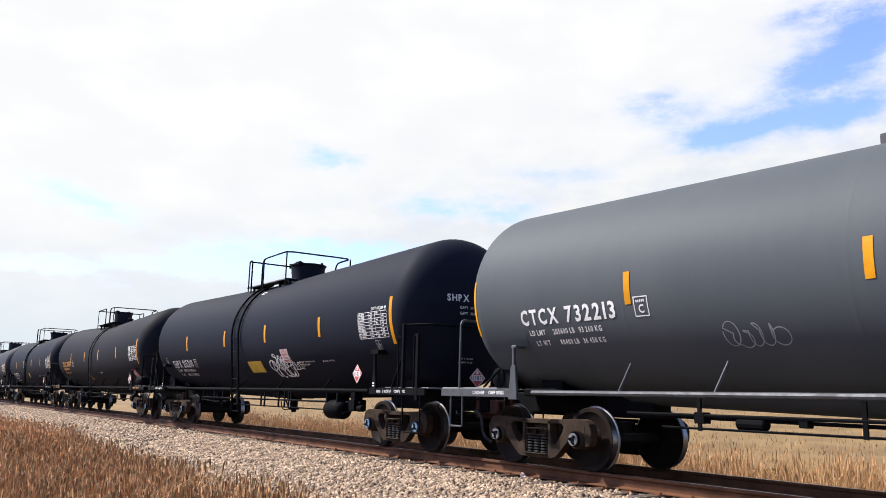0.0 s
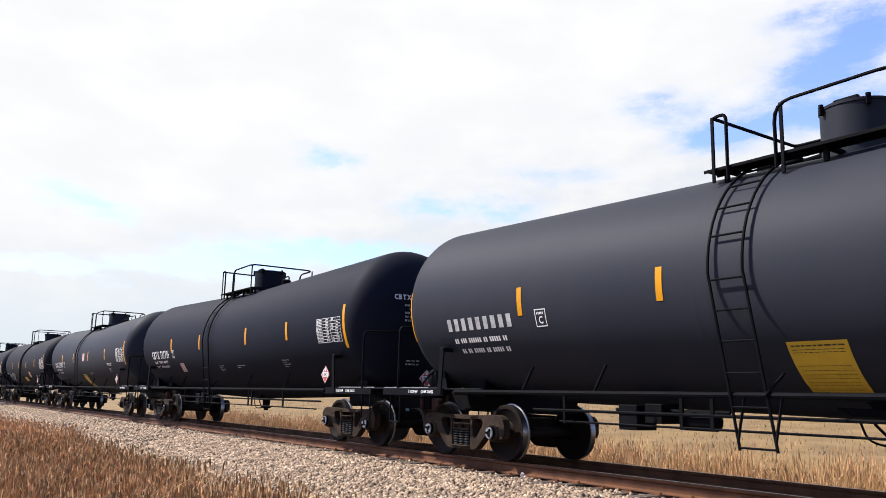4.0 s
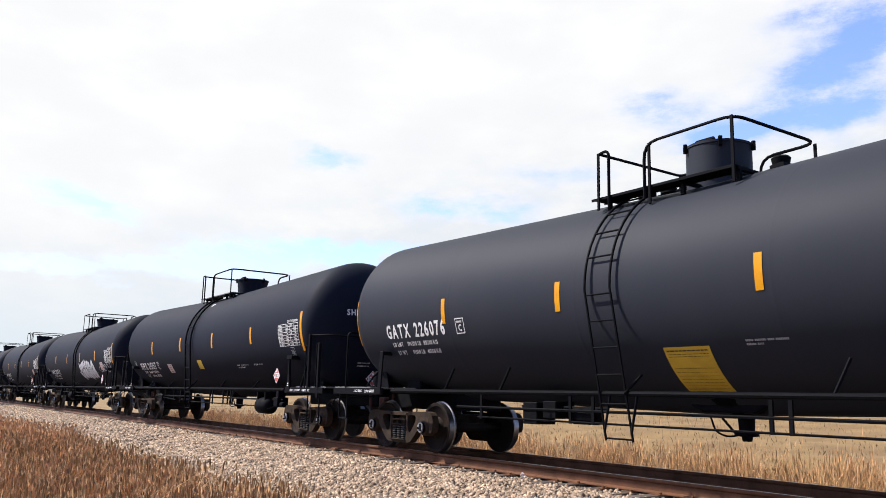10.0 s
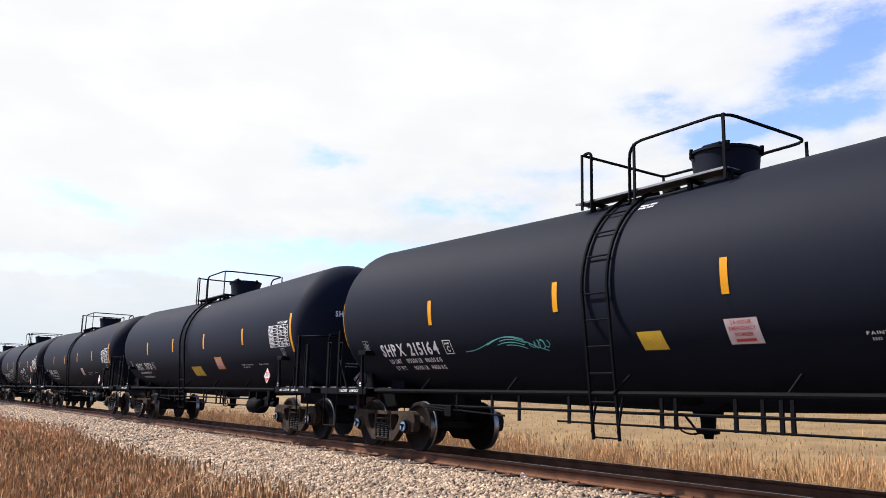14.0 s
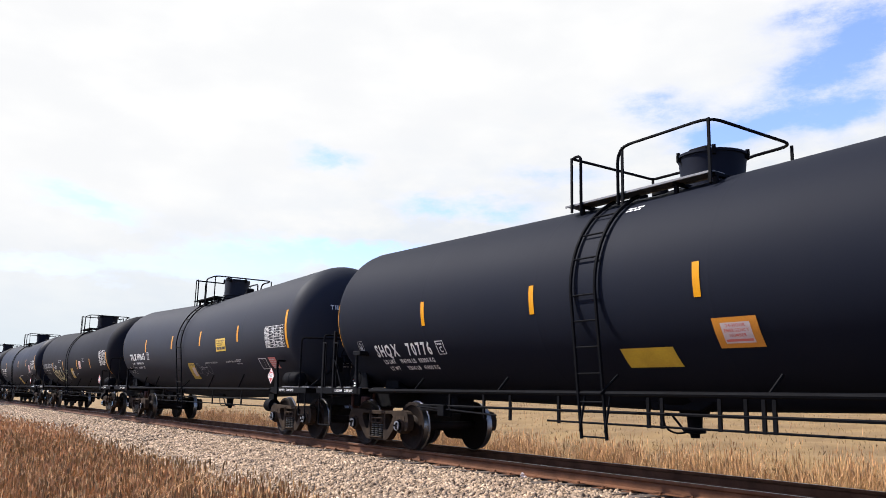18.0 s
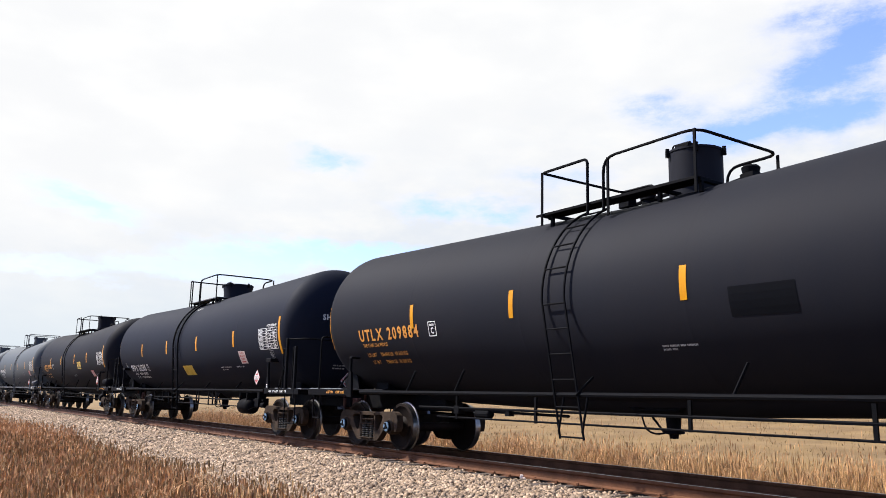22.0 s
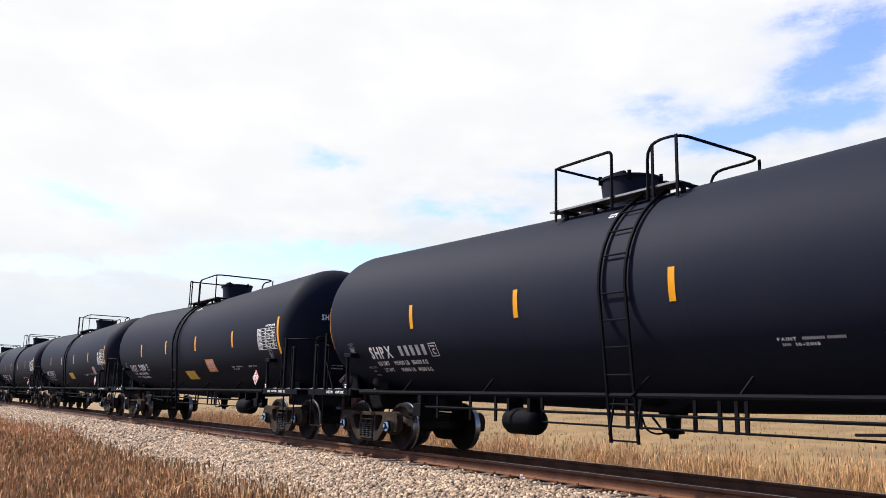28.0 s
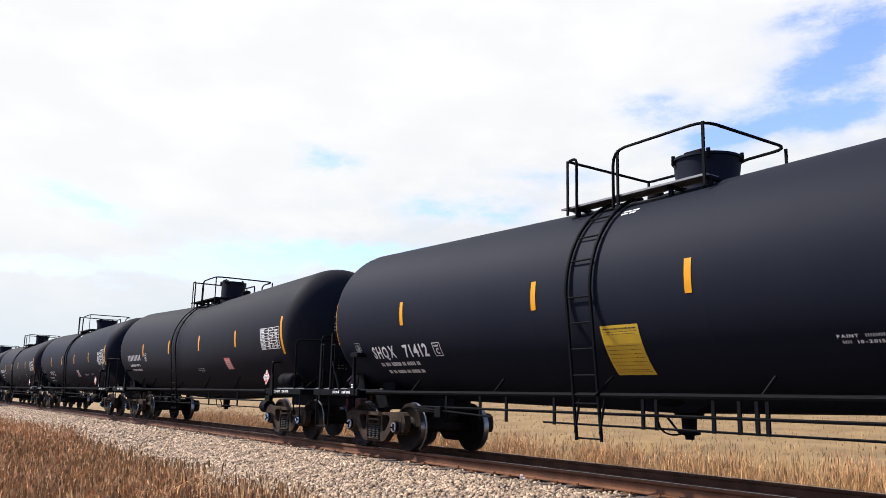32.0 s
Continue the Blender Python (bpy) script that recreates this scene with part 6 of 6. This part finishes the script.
car(9, "C", "slate", "TILX", "320138", "dark grey tank car with a painted-out square on its side", turn=-1, ladder=0.52, high=0.1, form=(-0.97, -0.20, 0.42, 0.74, -0.35), extras=(("patch", 2.70, 2.56, 0.78, 0.45), ("faded", 5.95, 1.88, 0.5, 0.32), ("note", 4.2, 1.85, 3), ("scrawl", 91, -3.55, -3.1, 1.65, 1.95, 0.02, 4, "spray_dim"), ("frame", 5.42, 1.90, 0.46, 0.33)), caps="steelcap")
car(10, "G", "slate", "GATX", "226076", "dark slate tank car with bent yellow and orange stickers", fine=1, six=(-8.02, -4.90, -2.0, 1.30, 4.24, 7.42), extras=(("yellow", -0.27, 1.70, 0.70, 1.0, -0.05), ("orange", 2.99, 2.62, 0.66, 0.49), ("text", "FRA AIP", 4.5, 2.0, 0.72, 0.12, "white"), ("note", 4.6, 1.9, 4)))
car(11, "A", "black", "SHPX", "215157", "black tank car with red and yellow stickers near the ladder", six=(-8.02, -4.72, -1.55, 1.42, 4.37, 7.42), extras=(("red", -3.28, 1.90, 0.46, 0.33), ("yellow", -0.11, 1.96, 0.38, 0.31, 0.02)), caps="steelcap")
car(12, "A", "black", "SHPX", "215176", "black tank car with a large silver graffiti piece", turn=-1, extras=(("piece", PIECE), ("red", 5.14, 2.17, 0.45, 0.36), ("scrawl", 122, 5.0, 6.5, 1.72, 2.15, 0.03, 4, "spray")))
car(13, "A", "black", "SHPX", "215161", BLK + ", red sticker high on its side", turn=-1, six=(-8.02, -4.72, -1.45, 1.30, 4.37, 7.42), extras=(("red", 5.27, 2.12, 0.45, 0.36), ("note", 3.66, 1.72, 2)))
car(14, "A", "black", "SHPX", "215164", "black tank car with a teal scribble and white tag", six=(-8.02, -4.72, -1.45, 1.45, 4.37, 7.42), extras=(("yellow", -0.02, 1.91, 0.40, 0.28, 0.04), ("red", 1.34, 1.99, 0.44, 0.34), ("waves", -3.9, -1.7, 1.62, 1.95, "spray_green"), ("text", "NEW", 4.02, 1.80, 0.46, 0.20, "white"), ("scrawl", 142, 4.18, 4.34, 2.0, 2.08, 0.02, 1, "white"), ("scrawl", 143, 4.22, 4.42, 1.62, 1.74, 0.012, 1, "spray")))
car(15, "A", "black", "SHQX", "70721", "black tank car with yellow and orange stickers", extras=(("yellow", -0.26, 1.78, 0.88, 0.36, 0.02), ("orange", 2.0, 2.01, 0.56, 0.40)), caps="steelcap")
car(16, "A", "black", "SHQX", "", BLK + ", red sticker low on its side", weights=("194700 LB", "91300 LB"), extras=(("red", 1.75, 1.99, 0.44, 0.38),))
car(17, "A", "black", "SHPX", "215179", "black tank car with white outlined graffiti along its side", turn=-1, extras=(("rings", 1.08, 1.42, 0.0051, BUBBLES, 0.034, "white"), ("rings", -3.85, 1.40, 0.0080, HOOKS, 0.03, "spray_pale"), ("red", 5.29, 2.34, 0.45, 0.36)))
car(18, "A", "black", "SHQX", "70776", "black tank car with yellow and orange stickers", extras=(("yellow", -0.18, 1.71, 0.88, 0.34, 0.02), ("orange", 1.4, 2.01, 0.60, 0.41)), caps="steelcap")
car(19, "C", "slate", "TILX", "191663", "dark grey tank car with a bent yellow sticker and notice", form=(-1.64, -1.42, -0.68, 0.24, -0.08), six=(-8.02, -4.70, -1.60, 1.20, 4.28, 7.42), weights=("206900 LB", "79100 LB"), fine=2, high=0.1, extras=(("text", "VENT TANK WHEN UNLOADING", 1.45, 1.84, 1.0, 0.05, "faded"), ("text", "60 INCH CERAMIC FIBER", 3.15, 1.84, 1.05, 0.05, "faded"), ("yellow", -0.12, 1.88, 0.56, 0.63, -0.05), ("phone", 2.60, 2.51, 0.76, 0.36), ("faded", 6.02, 1.91, 0.42, 0.33), ("frame", 5.42, 1.90, 0.5, 0.34), ("note", 3.9, 1.9, 3), ("scrawl", 191, 0.6, 1.7, 1.5, 1.88, 0.014, 4, "spray_dim"), ("scrawl", 192, -7.4, -6.7, 1.6, 2.0, 0.012, 4, "white")), caps="steelcap")
car(20, "C", "brown", "TCBX", "305120", "sooty black tank car with lime graffiti and yellow sticker", low=0.32, fine=2, letters="faded", **{"from": -7.45}, wide=2.62, ladder=-0.42, form=(-1.40, -1.18, -0.56, 0.60, 0.40), six=(-8.02, -4.66, -1.82, 1.58, 4.28, 7.42), weights=("195800 LB 88", "90200 LB 40"), extras=(("swoosh", -4.98, 2.10, -4.05, 1.42, 0.10, 0.24, "spray_gold"), ("swoosh", -3.35, 1.58, -2.15, 1.78, 0.26, 0.34, "spray_gold"), ("text", "SOLR", -4.42, 1.50, 1.5, 0.60, "spray_gold"), ("text", "76", -2.62, 1.80, 0.26, 0.34, "spray_pale"), ("scrawl", 204, -4.2, -3.6, 2.03, 2.2, 0.02, 4, "white"), ("scrawl", 203, -1.5, -0.85, 1.75, 2.02, 0.022, 5, "spray_pale"), ("scrawl", 205, -1.4, -0.8, 1.42, 1.75, 0.018, 5, "spray_dim"), ("yellow", 0.02, 2.0, 0.54, 0.56, -0.05), ("red", 1.98, 2.31, 0.44, 0.36), ("note", 2.8, 2.4, 3), ("text", "THERMAL PROTECTION", -3.05, 2.42, 0.66, 0.055, "faded"), ("text", "SYSTEM EQUIPPED", -3.05, 2.34, 0.54, 0.055, "faded"), ("text", "AAR ST-464", 6.2, 2.04, 0.85, 0.11, "white"), ("scrawl", 202, -1.7, -1.1, 1.5, 1.9, 0.02, 4, "spray_dim")))
car(21, "C", "gloss", "TILX", "362130", "glossy black tank car with crisp white lettering", ladder=-1.15, form=(-2.02, -1.80, -0.98, 0.40, -0.15), six=(-8.02, -4.70, -1.78, 1.05, 4.25, 7.42), high=0.06, weights=("195300 LB 88550 KG", "90700 LB 41150 KG"), fine=1, extras=(("text", "VENT TANK WHEN UNLOADING", 1.35, 1.80, 1.15, 0.055, "white"), ("yellow", 0.58, 1.70, 0.60, 0.70, -0.05), ("red", 5.21, 2.41, 0.45, 0.42), ("frame", 5.72, 1.86, 0.42, 0.36), ("text", "AAR ST-445", 4.82, 1.92, 0.85, 0.11, "white"), ("scrawl", 211, 5.9, 6.2, 1.9, 2.2, 0.014, 3, "spray_dim"), ("note", 3.9, 1.8, 3)))
car(22, "C", "brown", "UTLX", "209884", "sooty black tank car with amber lettering", ladder=-0.82, form=(-2.08, -1.05, -0.72, 0.97, 0.53), six=(-8.02, -4.7, -1.85, 1.45, 4.12, 7.28), letters="amber", wide=2.20, **{"from": -6.72}, weights=("206400 LB 93 600 KG", "79600 LB 36 100 KG"), extras=(("patch", 2.08, 2.37, 0.85, 0.36), ("faded", 4.57, 1.78, 0.52, 0.33), ("note", 5.3, 1.75, 2)))
car(23, "A", "black", "SHPX", "215200", "black tank car with a yellow and a red sticker", weights=("195500 LB 88650 KG", "90500 LB 41050 KG"), extras=(("yellow", -0.30, 1.86, 0.88, 0.36, 0.02), ("red", 4.63, 2.15, 0.44, 0.36)))
car(24, "C", "brown", "UTLX", "209881", "sooty black tank car with amber lettering and yellow notice", ladder=-0.82, form=(-2.08, -1.05, -0.72, 0.97, 0.53), six=(-8.02, -4.7, -1.85, 1.45, 4.12, 7.28), letters="amber", wide=2.20, **{"from": -6.72}, weights=("206700 LB 93 700 KG", "79300 LB 36 000 KG"), extras=(("phone", 2.11, 2.33, 0.76, 0.34), ("faded", 4.6, 1.92, 0.5, 0.33), ("note", 5.3, 1.75, 2)))
car(25, "C", "grey", "CTCX", "732231", "pale grey tank car with white lettering", turn=-1, weights=("206600 LB 93 700 KG", "79400 LB 36 000 KG"), extras=(("faded", 5.6, 2.13, 0.44, 0.35), ("scrawl", 251, 3.1, 3.8, 1.85, 2.1, 0.012, 4, "spray_dim")), caps="steelcap")
car(26, "C", "grey", "CTCX", "732528", "grey tank car with white lettering", turn=-1, weights=("206200 LB 93 500 KG", "79800 LB 36 200 KG"), extras=(("faded", 4.73, 1.79, 0.5, 0.34), ("streak", 0.84, 0.95, 1.45, 3.8), ("scrawl", 261, 7.04, 7.35, 1.88, 2.08, 0.015, 3, "white")), caps="steelcap")
car(27, "C", "gloss", "TILX", "362213", "glossy black tank car with crisp white lettering", turn=-1, ladder=0.85, high=0.06, form=(-1.08, 0.0, 0.75, 1.1, -0.2), extras=(("red", 5.25, 2.38, 0.45, 0.42), ("frame", 5.75, 1.86, 0.42, 0.36), ("text", "AAR ST-445", 4.83, 1.91, 0.85, 0.11, "white"), ("note", 3.9, 1.8, 3)))
car(28, "A", "black", "SHPX", "", BLK + ", faded sticker low on its side", turn=-1, weights=("195400 LB", "90800 LB"), extras=(("red", 4.6, 2.05, 0.44, 0.34),))
car(29, "A", "black", "SHQX", "70909", "black tank car with yellow and orange stickers", weights=("195100 LB 88450 KG", "90900 LB 41250 KG"), extras=(("yellow", -0.24, 1.70, 0.88, 0.36, 0.02), ("orange", 1.95, 2.0, 0.68, 0.42)))
car(30, "A", "black", "SHPX", "215208", "black tank car with a yellow and a red sticker", weights=("195300 LB 88550 KG", "90700 LB 41150 KG"), extras=(("yellow", -0.33, 1.86, 0.88, 0.36, 0.02), ("red", 4.85, 2.06, 0.46, 0.36)))
car(31, "A", "black", "SHPX", "215153", BLK + ", red sticker beside its lettering", turn=-1, weights=("195300 LB", "90700 LB"), extras=(("red", -3.4, 1.96, 0.42, 0.36),))
car(32, "A", "black", "SHQX", "71412", "black tank car with a tall bent yellow sticker", fine=1, high=0.08, six=(-8.02, -5.34, -1.60, 1.25, 4.37, 7.42), extras=(("yellow", -0.31, 2.04, 0.67, 0.84, -0.05), ("faded", 6.08, 1.93, 0.42, 0.34), ("scrawl", 321, 5.25, 5.7, 1.62, 1.92, 0.012, 4, "white")), caps="steelcap")
car(33, "C", "brown", "", "", "sooty black tank car with a faded red sticker", ladder=-0.9, extras=(("faded", 3.35, 2.0, 0.42, 0.36), ("note", 1.2, 1.7, 2)))
car(34, "A", "black", "", "", BLK + ", far back in the row", extras=(("red", 1.5, 1.95, 0.44, 0.34),))
car(35, "C", "brown", "", "", "sooty black tank car far back in the row", extras=(("note", 4.1, 1.9, 3),))
car(36, "G", "black", "", "", "black tank car near the end of the visible row", extras=(Y_G,))


# load limits and light weights that can be read on the sides
for n_, a_, b_ in ((1, "195500 LB 88650 KG", "90500 LB 41050 KG"), (5, "195100 LB 88450 KG", "90900 LB 41250 KG"), (6, "194800 LB 88350 KG", "91200 LB 41350 KG"), (7, "194700 LB 88300 KG", "91300 LB 41400 KG"),
                   (8, "195500 LB 88650 KG", "90500 LB 41050 KG"), (9, "205600 LB 93260 KG", "80400 LB 36460 KG"), (10, "194500 LB 88200 KG", "91500 LB 41500 KG"), (11, "195400 LB 88650 KG", "90600 LB 41050 KG"),
                   (12, "195600 LB 88700 KG", "90400 LB 41000 KG"), (13, "195400 LB 88600 KG", "90600 LB 41100 KG"), (14, "195500 LB 88650 KG", "90500 LB 41050 KG"), (17, "195300 LB 88550 KG", "90700 LB 41150 KG"),
                   (18, "194700 LB 88300 KG", "91300 LB 41400 KG"), (20, "195800 LB 88800 KG", "90200 LB 40900 KG"), (28, "195400 LB 88600 KG", "90600 LB 41100 KG"), (31, "195300 LB 88550 KG", "90700 LB 41150 KG")):
    CARS[n_]["weights"] = (a_, b_)

# how far each car stands from an even spacing
SHIFT = {1: -0.02, 3: -0.08, 5: -0.07, 6: 0.03, 7: 0.03, 8: 0.04, 9: 0.15, 10: 0.12, 11: 0.10, 12: 0.08, 13: 0.03, 14: -0.02, 15: -0.07, 16: -0.12, 17: -0.17, 18: -0.20,
         19: -0.22, 20: -0.08, 21: -0.03, 22: 0.0, 23: -0.02, 24: 0.0, 25: 0.05, 26: 0.10, 27: -0.01, 28: 0.05, 29: 0.10, 30: -0.02, 31: -0.08, 32: -0.13}


def travelled(t):
    """Metres that the train has gone by t seconds: it gains a little speed."""
    return 17.537 * t + 0.01973 * t * t - 0.00022053 * t ** 3


TRAIN = []
for n_, spec_ in sorted(CARS.items()):
    root_, sets_ = tank_car(spec_)
    TRAIN.append((-2.73 - PITCH * n_ - SHIFT.get(n_, 0.0), root_, sets_))


def motions():
    """The whole train rolls past from the far end of the track; its wheels turn while they are near."""
    for u, root, sets in TRAIN:
        walk(root, [(t, pose(u + travelled(t), 0, 0)) for t in (0, 4, 8, 12, 16, 20, 24, 28, 32)])
        near = [k for k in range(32 * FPS + 1) if -42.0 < u + travelled(k / FPS) < 6.0]
        if not near:
            continue
        for x, w in zip((-7.84, -6.06, 6.06, 7.84), sets):
            rows = [(k / FPS, pose(x, 0, 0.457, 0, math.degrees((u + travelled(k / FPS) + x) / 0.457), 0)) for k in near]
            if near[0] > 0:
                rows = [(0.0, rows[0][1])] + rows
            if near[-1] < 32 * FPS:
                rows = rows + [(32.0, rows[-1][1])]
            walk(w, rows)


motions()
